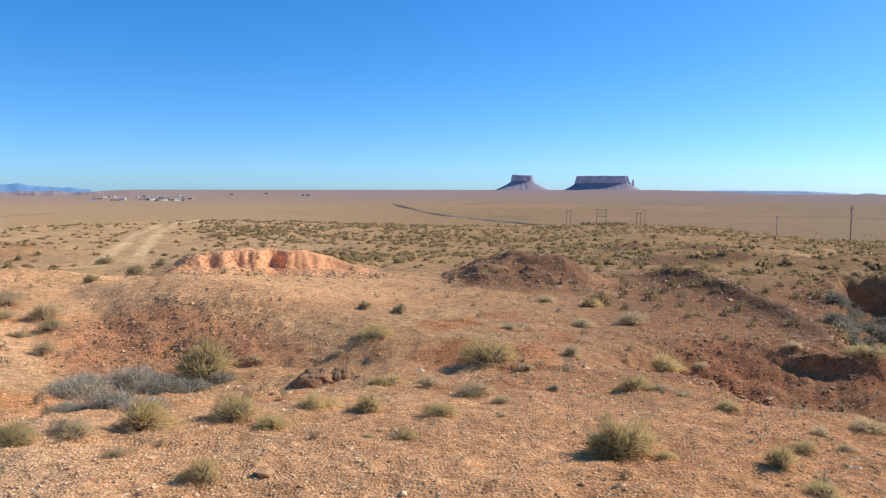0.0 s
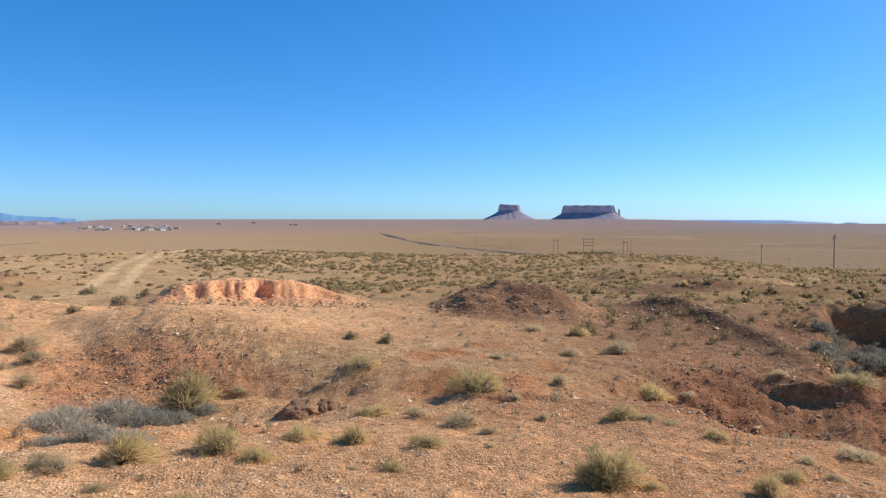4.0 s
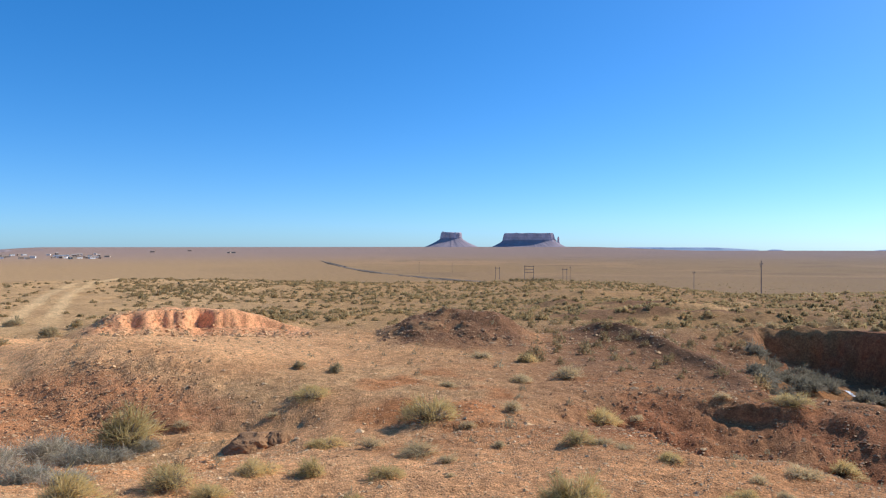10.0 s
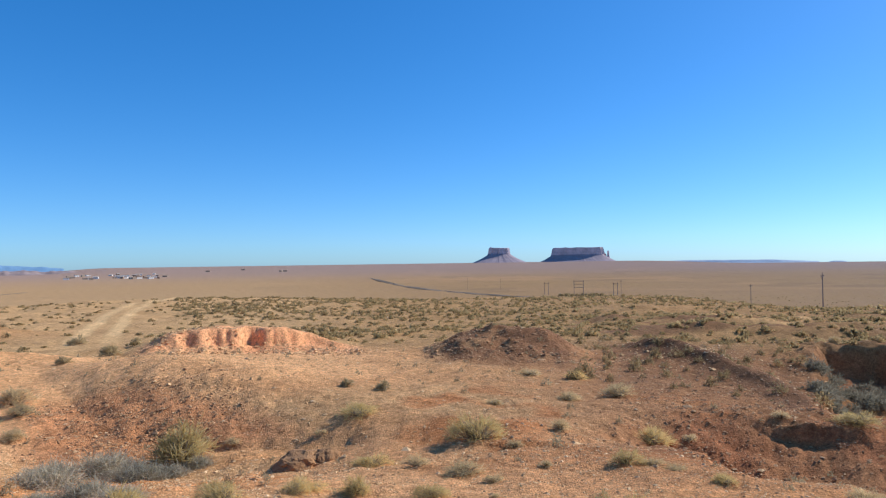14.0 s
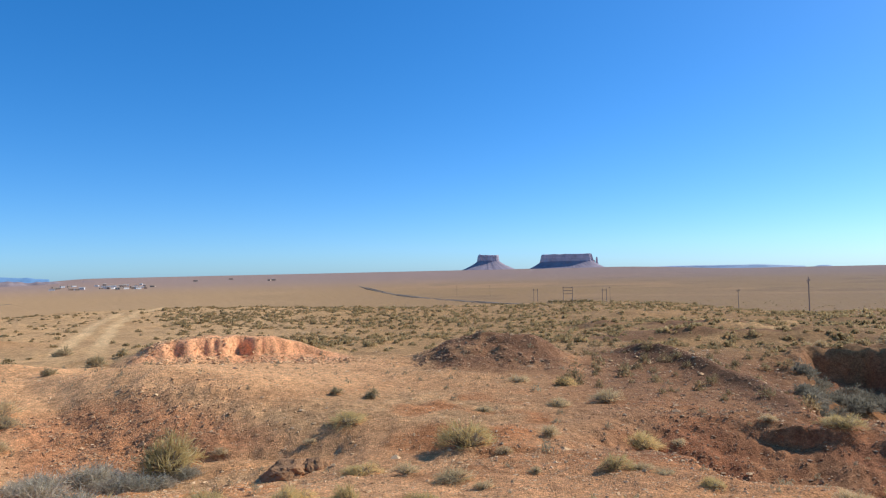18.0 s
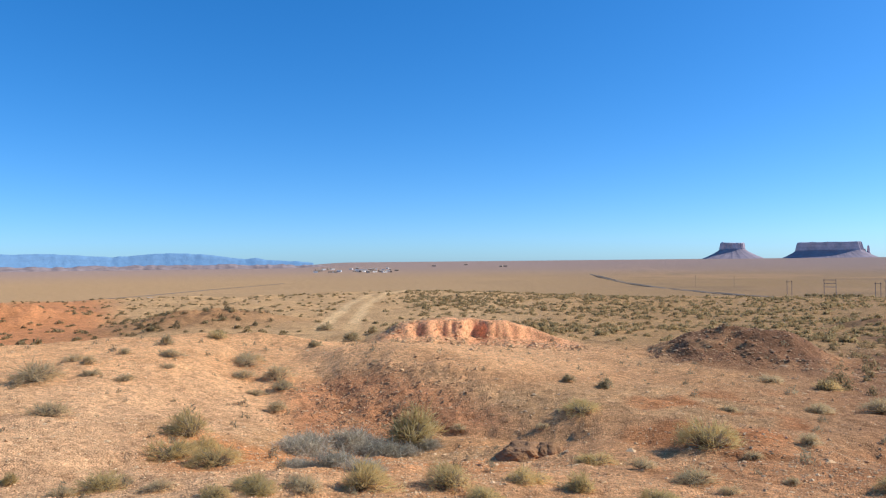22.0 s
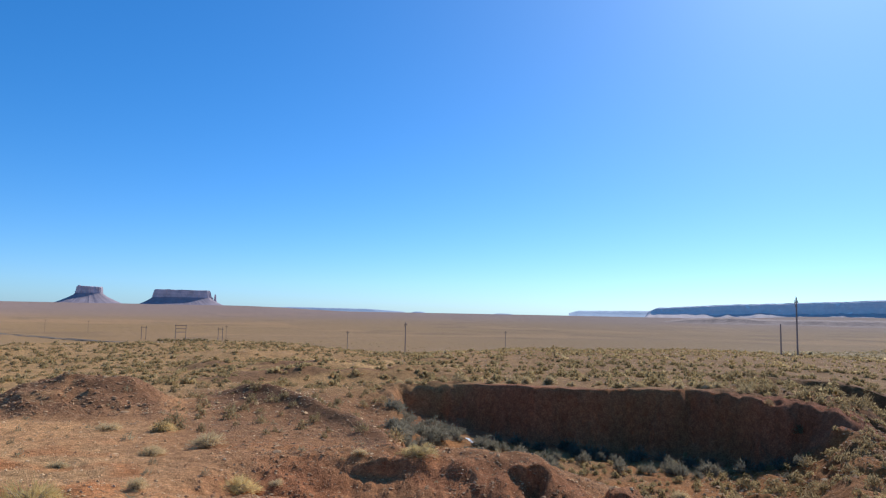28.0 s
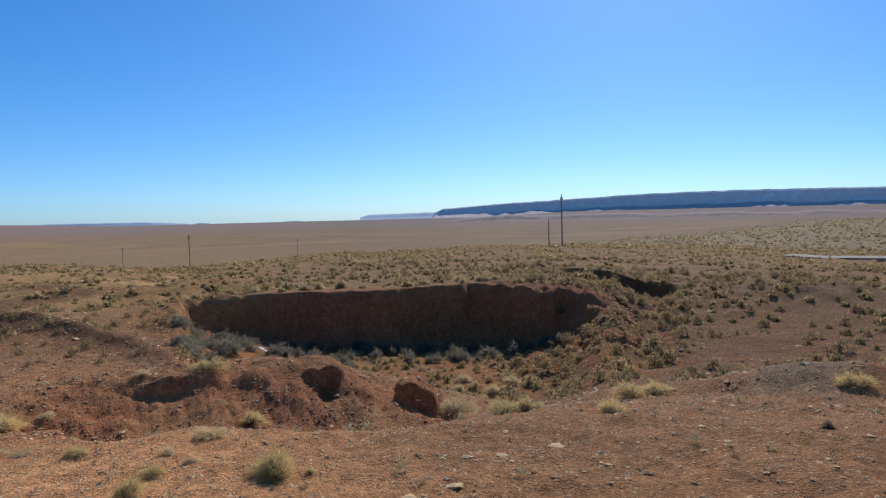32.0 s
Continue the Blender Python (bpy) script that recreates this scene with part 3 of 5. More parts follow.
def butte(name, az, half_w, half_d, top, shoulder, spread, slope, seed, label, base=-0.45):
    """A flat-topped butte: fluted cliff over a spreading skirt of scree. Angles in degrees as seen from the shelf."""
    root = tagged(new(name), label, "butte", "sandstone buttes")
    root.matrix_world = Matrix.LocRotScale(bearing(az, FAR, EYE), Euler((0, 0, -radians(az))), None)
    k = 140
    th = np.linspace(0, 2 * math.pi, k, endpoint=False)

    def ring(wx, wy, z, flute, tilt=0.0):
        c, s = np.cos(th), np.sin(th)
        p = 3.2
        r = (np.abs(c) ** p + np.abs(s) ** p) ** (-1 / p)
        jag = 1 + flute * (vnoise(th * 14 + seed * 7.0, 0 * th + seed, seed) + 0.6 * vnoise(th * 33, 0 * th, seed + 3))
        x, y = c * r * wx * jag, s * r * wy * jag
        return np.stack([x, y, z + tilt * x + 0 * th], -1)

    W, D = half_w * DEG, half_d * DEG
    zt, zs, zb = top * DEG, shoulder * DEG, base * DEG
    rough = 5.0 * vnoise(th * 9, 0 * th + 2.0, seed + 9)
    top_ring = ring(W * 0.98, D * 0.98, zt, 0.05, slope)
    top_ring[:, 2] += rough
    low_ring = ring(W * 1.05, D * 1.05, zs, 0.08)
    low_ring[:, 2] += 3.5 * vnoise(th * 6, 0 * th, seed + 4)
    loft([low_ring, ring(W * 1.02, D * 1.02, zs + (zt - zs) * 0.35, 0.09, slope * 0.3), ring(W * 1.0, D * 1.0, zs + (zt - zs) * 0.8, 0.07, slope * 0.8), top_ring], M_CLIFF, "cliff", root)
    rings = []
    for f in np.linspace(0, 1, 9):
        wx, wy = W * 1.04 + spread * DEG * (1 - f) ** 1.35, D * 1.04 + spread * DEG * (1 - f) ** 1.35
        r = ring(wx, wy, zb + (zs + 2 - zb) * f, 0.035)
        rings.append(r)
    loft(rings, M_TALUS, "scree_slope", root, cap=False)
    return root


b1 = butte("butte", 6.68, 0.86, 0.8, 1.22, 0.72, 2.5, -0.004, 3, "small flat-topped red sandstone butte on the skyline")
b2 = butte("butte", 13.25, 2.05, 0.9, 1.14, 0.55, 2.0, -0.006, 8, "long flat-topped sandstone butte with a spire beside it")
for home, az0, az, w, top, low in ((b2, 13.25, 15.72, 0.085, 0.86, 0.2), (b2, 13.25, 15.50, 0.07, 0.62, 0.2), (b2, 13.25, 15.32, 0.09, 0.92, 0.3), (b1, 6.68, 6.0, 0.16, 1.31, 0.8)):
    th = np.linspace(0, 2 * math.pi, 14, endpoint=False)
    rings = []
    for f, s in ((0, 1.9), (0.35, 1.15), (0.7, 0.9), (0.92, 0.7), (1.0, 0.45)):
        jag = 1 + 0.25 * vnoise(th * 3 + f * 5, 0 * th + az, 4)
        rings.append(np.stack([np.cos(th) * w * s * DEG * jag + math.tan(radians(az - az0)) * FAR, np.sin(th) * w * s * DEG * jag - 8, (low + (top - low) * f) * DEG + 0 * th], -1))
    loft(rings, M_CLIFF, "spire", home)


def long_mesa(name, a0, a1, dist, crest, foot, depth, mat, seed, label, category, cliff=0.45, ragged=0.04, rim=None, parts=True, reach=1.0, foot_mat=None):
    """A long scarp along the skyline: stepped face with spurs and a level top. crest and foot give degrees by bearing."""
    root = tagged(new(name), label, category, kind="" if parts else "structure")
    az = np.arange(a0, a1, 0.12)
    cz = crest(az) + ragged * fbm(az * 1.7, 0 * az, 4, seed)
    fz = foot(az)
    rows = []
    steps = ((0.0, 0.0), (0.2, 0.15), (0.4, 0.30), (0.6, 0.43), (0.66, 0.56), (0.72, 0.70), (0.75, 0.83), (0.79, 0.92), (0.86, 0.985), (1.5, 1.0)) if foot_mat else None
    for f, h in steps or ((0.0, 0.0), (0.15, 0.17), (0.3, 0.36), (0.45, 0.55), (0.55, cliff + 0.26), (0.62, 0.84), (0.7, 0.91), (0.8, 0.985), (1.0, 1.0), (1.9, 0.99)):
        cut = reach * 0.10 * depth * fbm(az * 0.5, 0 * az + 2.3, 4, seed + 5) * (1 - 0.3 * f)
        r = dist + depth * f * 0.6 + cut
        el = fz + (cz - fz) * np.clip(h + (0.05 * vnoise(az * 3, 0 * az + f, seed + 2) if 0 < f < 0.8 else 0), 0, 1)
        x, y = np.sin(np.radians(az)) * r, np.cos(np.radians(az)) * r
        rows.append(np.stack([x, y, EYE + np.tan(np.radians(el)) * dist * 1.0 + 0 * r], -1))
    verts = np.concatenate(rows)
    n = len(az)
    fc = grid_faces(len(rows), n)[:, ::-1]
    cut_row = 6 if rim else len(rows)
    first = 3 if foot_mat else 0
    if foot_mat:
        cut_row = 7
        part("foot_slope", mesh_of("foot_slope", np.concatenate(rows[:4]), grid_faces(4, n)[:, ::-1], foot_mat, True), foot_mat, root, "sunlit pale slopes at the foot")
    body = rows[first:cut_row + 1]
    part("slope", mesh_of("slope", np.concatenate(body), grid_faces(len(body), n)[:, ::-1], mat, True), mat, root)
    if rim:
        part("rim", mesh_of("rim", np.concatenate(rows[cut_row:]), grid_faces(len(rows) - cut_row, n)[:, ::-1], rim, False), rim, root, "pale caprock rim")
    return root


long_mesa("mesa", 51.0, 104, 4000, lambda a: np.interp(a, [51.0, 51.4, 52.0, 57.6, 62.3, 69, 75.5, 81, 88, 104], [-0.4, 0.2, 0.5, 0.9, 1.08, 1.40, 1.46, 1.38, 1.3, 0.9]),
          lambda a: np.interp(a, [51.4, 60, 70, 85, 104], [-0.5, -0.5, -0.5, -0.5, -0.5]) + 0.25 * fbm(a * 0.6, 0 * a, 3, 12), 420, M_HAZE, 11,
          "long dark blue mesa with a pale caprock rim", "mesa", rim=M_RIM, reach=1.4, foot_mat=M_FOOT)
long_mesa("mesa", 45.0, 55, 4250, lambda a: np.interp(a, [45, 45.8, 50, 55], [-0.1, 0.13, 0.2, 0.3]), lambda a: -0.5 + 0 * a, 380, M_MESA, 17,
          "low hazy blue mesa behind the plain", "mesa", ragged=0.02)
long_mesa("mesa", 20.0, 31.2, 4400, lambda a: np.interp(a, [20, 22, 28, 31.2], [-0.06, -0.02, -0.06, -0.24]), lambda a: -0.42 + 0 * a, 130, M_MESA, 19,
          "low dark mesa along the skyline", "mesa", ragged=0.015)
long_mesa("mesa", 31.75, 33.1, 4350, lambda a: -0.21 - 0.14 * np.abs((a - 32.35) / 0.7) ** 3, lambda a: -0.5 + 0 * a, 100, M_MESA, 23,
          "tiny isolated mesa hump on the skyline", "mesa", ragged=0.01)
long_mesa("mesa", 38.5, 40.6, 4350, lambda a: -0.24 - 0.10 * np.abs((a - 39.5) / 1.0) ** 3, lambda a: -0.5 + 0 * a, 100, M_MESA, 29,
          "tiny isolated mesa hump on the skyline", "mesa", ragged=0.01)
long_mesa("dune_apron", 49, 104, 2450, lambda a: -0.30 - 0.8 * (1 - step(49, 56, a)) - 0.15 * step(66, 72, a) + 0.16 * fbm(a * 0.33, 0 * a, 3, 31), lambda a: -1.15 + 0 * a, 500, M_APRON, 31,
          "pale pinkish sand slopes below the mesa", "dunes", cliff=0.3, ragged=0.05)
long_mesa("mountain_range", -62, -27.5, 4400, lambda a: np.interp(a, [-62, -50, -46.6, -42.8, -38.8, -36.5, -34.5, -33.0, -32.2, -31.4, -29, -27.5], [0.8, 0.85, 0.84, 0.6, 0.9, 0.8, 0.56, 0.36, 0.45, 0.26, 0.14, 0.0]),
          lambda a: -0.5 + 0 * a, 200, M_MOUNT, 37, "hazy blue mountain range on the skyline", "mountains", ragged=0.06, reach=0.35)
long_mesa("badland_scarp", -62, -24, 3000, lambda a: -0.12 + 0.14 * fbm(a * 0.8, 0 * a, 4, 43) - 0.1 * step(-34, -25, a), lambda a: -1.1 + 0 * a, 420, M_BADLAND, 41,
          "low eroded reddish badland scarp", "scarp", cliff=0.5, ragged=0.1, reach=0.4)


# ---- shrubs ----
def leaf_material(name, a, b_, c, rough=0.85):
    """Dry leaves: each blade takes its own tint."""
    m, nt, b = nodes_of(name)
    geo = nt.nodes.new("ShaderNodeNewGeometry")
    col = ramp(nt, geo.outputs["Random Per Island"], [(0.0, a), (0.5, b_), (1.0, c)])
    info = nt.nodes.new("ShaderNodeObjectInfo").outputs["Random"]
    col = mix(nt, 1.0, col, ramp(nt, info, [(0.0, (0.86, 0.86, 0.82)), (1.0, (1.12, 1.10, 1.05))]), "MULTIPLY")
    patch = noise_tex(nt, 0.8, 3, 0.6, geo.outputs["Position"])
    col = mix(nt, 1.0, col, ramp(nt, patch, [(0.3, (0.85, 0.86, 0.85)), (0.7, (1.1, 1.08, 1.05))]), "MULTIPLY")
    nt.links.new(col, b.inputs["Base Color"])
    b.inputs["Roughness"].default_value = rough
    b.inputs["Specular IOR Level"].default_value = 0.15
    tr = nt.nodes.new("ShaderNodeBsdfTranslucent")
    nt.links.new(col, tr.inputs[0])
    ms = nt.nodes.new("ShaderNodeMixShader")
    ms.inputs[0].default_value = 0.60
    out = nt.nodes["Material Output"]
    nt.links.new(b.outputs[0], ms.inputs[1])
    nt.links.new(tr.outputs[0], ms.inputs[2])
    nt.links.new(ms.outputs[0], out.inputs[0])
    return m


M_YELLOW = leaf_material("rabbitbrush_leaf", (0.63, 0.45, 0.16), (0.76, 0.565, 0.23), (0.87, 0.68, 0.33))
M_GREY = leaf_material("sage_leaf", (0.6, 0.44, 0.21), (0.73, 0.55, 0.29), (0.84, 0.66, 0.39))
M_OLIVE = leaf_material("olive_leaf", (0.45, 0.33, 0.155), (0.57, 0.43, 0.225), (0.69, 0.535, 0.305))
M_FIELD = leaf_material("field_shrub_leaf", (0.33, 0.235, 0.1), (0.44, 0.32, 0.145), (0.56, 0.42, 0.21))
M_SCRUB = leaf_material("brown_shrub_leaf", (0.26, 0.185, 0.085), (0.37, 0.27, 0.13), (0.49, 0.37, 0.195))
M_PALE = leaf_material("pale_brush", (0.36, 0.28, 0.16), (0.46, 0.37, 0.22), (0.56, 0.46, 0.28))
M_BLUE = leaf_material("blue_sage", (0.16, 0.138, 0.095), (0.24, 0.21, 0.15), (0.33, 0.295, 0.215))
M_DEAD = leaf_material("dead_twig", (0.37, 0.31, 0.21), (0.52, 0.445, 0.31), (0.8, 0.7, 0.52))
M_DARKTWIG = leaf_material("dark_twig", (0.20, 0.14, 0.08), (0.30, 0.21, 0.12), (0.42, 0.30, 0.18))
M_STEM = leaf_material("woody_stem", (0.26, 0.20, 0.13), (0.38, 0.30, 0.20), (0.5, 0.41, 0.29))


def outward(p, lift=0.85):
    """The soft normals of a rounded plant."""
    q = np.array(p, float) * np.array([0.7, 0.7, 0.5])
    q[:, 2] += lift
    return q / (np.linalg.norm(q, axis=1)[:, None] + 1e-9)


def strips(p0, p1, p2, w, rng):
    """Tapered bent blades through three points each, turned to face out of the plant."""
    n = len(p0)
    side = np.cross(p2 - p0, rng.normal(size=(n, 3)))
    side /= np.linalg.norm(side, axis=1)[:, None] + 1e-9
    inward = (np.cross(side, p2 - p0) * outward(p1)).sum(1) < 0
    side[inward] *= -1
    w = np.broadcast_to(w, (n,))[:, None]
    v = np.stack([p0 - side * w * 0.45, p0 + side * w * 0.45, p1 + side * w * 0.5, p1 - side * w * 0.5, p2], 1)
    base = np.arange(n)[:, None] * 5
    quads = (base + np.array([0, 1, 2, 3])).tolist()
    tris = (base + np.array([3, 2, 4])).tolist()
    return v.reshape(-1, 3), quads + tris


def dome(rng, n, height, flat=1.0):
    """Tips of an uneven plant: several overlapping tufts of their own height."""
    k = int(rng.integers(3, 7))
    cth, cr = rng.uniform(0, 2 * math.pi, k), rng.uniform(0.05, 0.30, k)
    cx, cy, ch, cw = np.cos(cth) * cr, np.sin(cth) * cr, rng.uniform(0.65, 1.15, k), rng.uniform(0.20, 0.32, k)
    i = rng.integers(0, k, n)
    th = rng.uniform(0, 2 * math.pi, n)
    s = np.sqrt(rng.uniform(0, 1, n))
    r = cw[i] * s * rng.uniform(0.8, 1.2, n)
    far = np.clip(np.hypot(cx[i] + np.cos(th) * r, cy[i] + np.sin(th) * r) / 0.55, 0, 1)
    h = height * ch[i] * (1 - 0.75 * s ** 2.4) * (1 - 0.55 * far ** 2) * rng.uniform(0.55, 1.2, n)
    return np.stack([(cx[i] + np.cos(th) * r) * flat, (cy[i] + np.sin(th) * r) / flat, np.maximum(h, 0.02)], -1)


def shrub_meshes(seed, height, stems, leaves, leaf_len, leaf_w, stem_w):
    """A shrub one metre across: woody stems from the root and tufts of narrow leaves at their ends."""
    rng = np.random.default_rng(seed)
    end = dome(rng, stems, height, rng.uniform(0.85, 1.18))
    root = end * np.array([0.14, 0.14, 0.0]) + rng.normal(0, 0.012, (stems, 3)) * np.array([1, 1, 0])
    mid = root * 0.45 + end * 0.55 + np.array([0, 0, 0.05]) + rng.normal(0, 0.025, (stems, 3))
    sv, sf = strips(root, mid, end, stem_w, rng)
    n = stems * leaves
    at = np.repeat(end, leaves, 0)
    back = np.repeat(mid, leaves, 0)
    f = rng.uniform(0.45, 1.05, n)[:, None]
    p0 = back * (1 - f) + at * f + rng.normal(0, 0.02, (n, 3))
    way = (at - back) / (np.linalg.norm(at - back, axis=1)[:, None] + 1e-9) + rng.normal(0, 0.5, (n, 3)) + np.array([0, 0, 0.35])
    way /= np.linalg.norm(way, axis=1)[:, None]
    ln = leaf_len * rng.uniform(0.5, 1.5, n)[:, None] * (1 + 0.6 * (rng.uniform(0, 1, n) > 0.9))[:, None]
    p2 = p0 + way * ln
    p1 = p0 + way * ln * 0.5 + rng.normal(0, 0.008, (n, 3))
    for p in (p0, p1, p2):
        p[:, 2] = np.maximum(p[:, 2], 0.0)
    lv, lf = strips(p0, p1, p2, leaf_w * rng.uniform(0.6, 1.4, n), rng)
    return (sv, sf), (lv, lf)


def twig_mesh(seed, height, n, thick=0.009):
    """A dead, leafless tangle one metre across."""
    rng = np.random.default_rng(seed)
    vs, fs, off = [], [], 0
    end = dome(rng, n, height, rng.uniform(0.8, 1.25))
    root = end * np.array([0.35, 0.35, 0.0]) + rng.normal(0, 0.05, (n, 3)) * np.array([1, 1, 0])
    mid = (root + end) * 0.5 + rng.normal(0, 0.05, (n, 3))
    gens = [(root, mid, end, thick)]
    for k in range(3):
        f = rng.uniform(0.2, 0.95, n)[:, None]
        a = mid * (1 - f) + end * f
        way = rng.normal(0, 1, (n, 3)) + (end - root) * 1.2
        way /= np.linalg.norm(way, axis=1)[:, None]
        ln = rng.uniform(0.06, 0.2, n)[:, None]
        b = a + way * ln
        gens.append((a, (a + b) / 2 + rng.normal(0, 0.015, (n, 3)), b, thick * 0.6))
    for a, b, c, w in gens:
        for p in (a, b, c):
            p[:, 2] = np.maximum(p[:, 2], 0.002)
        v, f = strips(a, b, c, w, rng)
        fs += [[i + off for i in face] for face in f]
        vs.append(v)
        off += len(v)
    return np.concatenate(vs), fs


def where(az, dip):
    """Where the line of sight from the shelf at a bearing and dip meets the ground."""
    d = np.exp(np.linspace(math.log(2.0), math.log(300), 2600))
    p = np.stack([np.sin(radians(az)) * d, np.cos(radians(az)) * d], -1)
    g = ground(p[:, 0], p[:, 1])
    hit = np.nonzero(g >= EYE - d * math.tan(radians(dip)))[0]
    i = hit[0] if len(hit) else len(d) - 1
    return Vector((p[i, 0], p[i, 1], g[i])), d[i]


def shrub_kind(name, leaf, label, category, group, variants, make):
    """Prototypes of one kind; each is placed first itself and copied after that."""
    return dict(name=name, leaf=leaf, label=label, category=category, group=group, made=[None] * variants, make=make, count=0)


def plant(kind, place, width, spin, tall=1.0):
    k = kind["count"] % len(kind["made"])
    kind["count"] += 1
    m = Matrix.LocRotScale(place - Vector((0, 0, 0.012)), Euler((0, 0, spin)), Vector((width, width, width * tall)))
    if kind["made"][k] is None:
        root = tagged(new(kind["name"]), kind["label"], kind["category"], kind["group"])
        for nm, (v, f), mat in kind["make"](k):
            me = mesh_of(nm, v, f, mat, True)
            if nm == "foliage":
                me.normals_split_custom_set_from_vertices(outward(v).tolist())
            part(nm, me, mat, root)
        root.matrix_world = m
        kind["made"][k] = root
        return root
    proto = kind["made"][k]
    old = proto.matrix_basis.copy()
    ob = copy_thing(proto, Matrix())
    ob.matrix_basis = m
    proto.matrix_basis = old
    return ob


def leafy(seed, height, stems, leaves, leaf_len, leaf_w, leaf):
    def make(k):
        s, l = shrub_meshes(seed + k, height * (0.85 + 0.05 * k), stems, leaves, leaf_len, leaf_w, 0.012)
        return [("woody_base", s, M_STEM), ("foliage", l, leaf)]
    return make


BIG = shrub_kind("rabbitbrush", M_YELLOW, "large bushy yellow-green rabbitbrush on stony red ground", "shrub", "near shrubs", 2, leafy(100, 0.42, 300, 9, 0.15, 0.0055, M_YELLOW))
YELLOW = shrub_kind("rabbitbrush", M_YELLOW, "rounded yellow-green rabbitbrush on red soil", "shrub", "near shrubs", 6, leafy(200, 0.38, 240, 8, 0.10, 0.0055, M_YELLOW))
GREY = shrub_kind("sagebrush", M_GREY, "dry grey-green desert shrub on red soil", "shrub", "near shrubs", 6, leafy(300, 0.34, 180, 8, 0.10, 0.0055, M_GREY))
OLIVE = shrub_kind("saltbush", M_OLIVE, "low dark olive shrub on the stony flat", "shrub", "near shrubs", 4, leafy(400, 0.38, 90, 8, 0.14, 0.016, M_OLIVE))
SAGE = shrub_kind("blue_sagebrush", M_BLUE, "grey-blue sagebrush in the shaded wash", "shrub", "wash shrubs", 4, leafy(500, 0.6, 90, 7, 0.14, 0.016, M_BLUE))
DEAD = shrub_kind("dead_brush", M_DEAD, "tangle of bleached grey leafless brush in the gully", "dead shrub", "dead brush", 4, lambda k: [("tangle", twig_mesh(600 + k, 0.24, 520, 0.009), M_DEAD)])
DARK = shrub_kind("dark_brush", M_DARKTWIG, "dark dead root clump on the gully bank", "dead shrub", "dead brush", 2, lambda k: [("tangle", twig_mesh(650 + k, 0.5, 420, 0.02), M_DARKTWIG)])
TUFT = shrub_kind("grass_tuft", M_GREY, "small tuft of dry grass among the stones", "grass tuft", "grass tufts", 5, lambda k: [("foliage", shrub_meshes(700 + k, 0.6, 40, 4, 0.2, 0.02, 0.02)[1], M_PALE)])
TWIGS = shrub_kind("dry_twigs", M_DEAD, "sparse dry leafless twigs on the gravel", "dead shrub", "dead brush", 2, lambda k: [("tangle", twig_mesh(800 + k, 0.45, 60, 0.012), M_DARKTWIG)])

rs = random.Random(5)
# bearing, dip of the root, breadth in degrees
for row in ((15.6, 21.0, 6.2), (38.7, 20.5, 4.6)):
    p, d = where(row[0], row[1])
    plant(BIG, p, radians(row[2]) * d, rs.uniform(0, 6), 1.1)
p, d = where(-5.8, 12.4)
plant(YELLOW, p, radians(5.0) * d, 1.0, 0.62)
SHRUBS_A = [(-19.8, 15.2, 5.2), (4.2, 14.6, 4.1), (19.0, 21.3, 1.7), (18.3, 14.5, 2.9), (12.5, 9.7, 1.5), (-4.9, 16.4, 2.8), (-25.2, 18.4, 4.8),
            (-33.5, 17.5, 2.9), (-17.2, 18.2, 3.6), (-14.8, 19.3, 3.1), (-11.6, 18.0, 2.7), (-10.0, 17.9, 2.2), (-6.0, 18.5, 2.8), (-0.4, 18.8, 2.7), (-3.2, 20.9, 1.8),
            (-20.3, 22.6, 3.1), (16.1, 16.1, 2.2), (23.7, 17.0, 1.9), (27.6, 20.7, 2.9)]
SHRUBS_B = [(29.3, 19.1, 1.9), (32.9, 11.9, 2.4), (30.6, 22.1, 2.9), (-37.8, 13.3, 3.4), (-39.4, 14.8, 3.8), (-37.0, 14.6, 3.0), (-36.1, 15.7, 3.6), (-35.4, 6.0, 1.5),
            (-44.5, 16.3, 3.6), (-36.8, 18.0, 2.4), (-33.1, 18.0, 2.9), (-49.9, 15.0, 1.4), (66.5, 16.2, 2.2), (58.0, 16.5, 2.9), (59.7, 16.3, 2.2), (68.1, 15.0, 2.2),
            (69.9, 14.6, 2.2), (35.9, 16.5, 2.4), (84.2, 13.0, 2.2)]
for az, dip, deg in SHRUBS_A + SHRUBS_B:
    p, d = where(az, dip)
    plant(YELLOW, p, radians(deg) * d * 1.48, rs.uniform(0, 6), rs.uniform(0.62, 0.92))
SHRUBS_C = [(8.8, 9.4, 1.7), (11.9, 11.4, 1.9), (15.9, 10.9, 2.3), (5.7, 11.8, 1.4), (11.0, 13.7, 1.9), (-1.2, 16.5, 2.2), (-30.3, 17.7, 2.9), (2.8, 17.2, 3.6), (-26.7, 20.1, 2.2),
            (5.2, 17.9, 1.7), (5.3, 19.0, 1.3), (18.2, 16.1, 1.9), (19.9, 16.4, 1.9), (31.8, 18.7, 1.4), (33.7, 17.0, 1.9), (28.0, 11.9, 1.2), (-31.0, 9.5, 2.9), (-33.2, 8.2, 2.4),
            (-9.0, 13.8, 1.1), (-16.0, 14.0, 1.4), (21.4, 14.0, 1.2), (7.2, 15.1, 1.4), (9.8, 16.6, 1.4), (-6.6, 20.6, 1.2)]
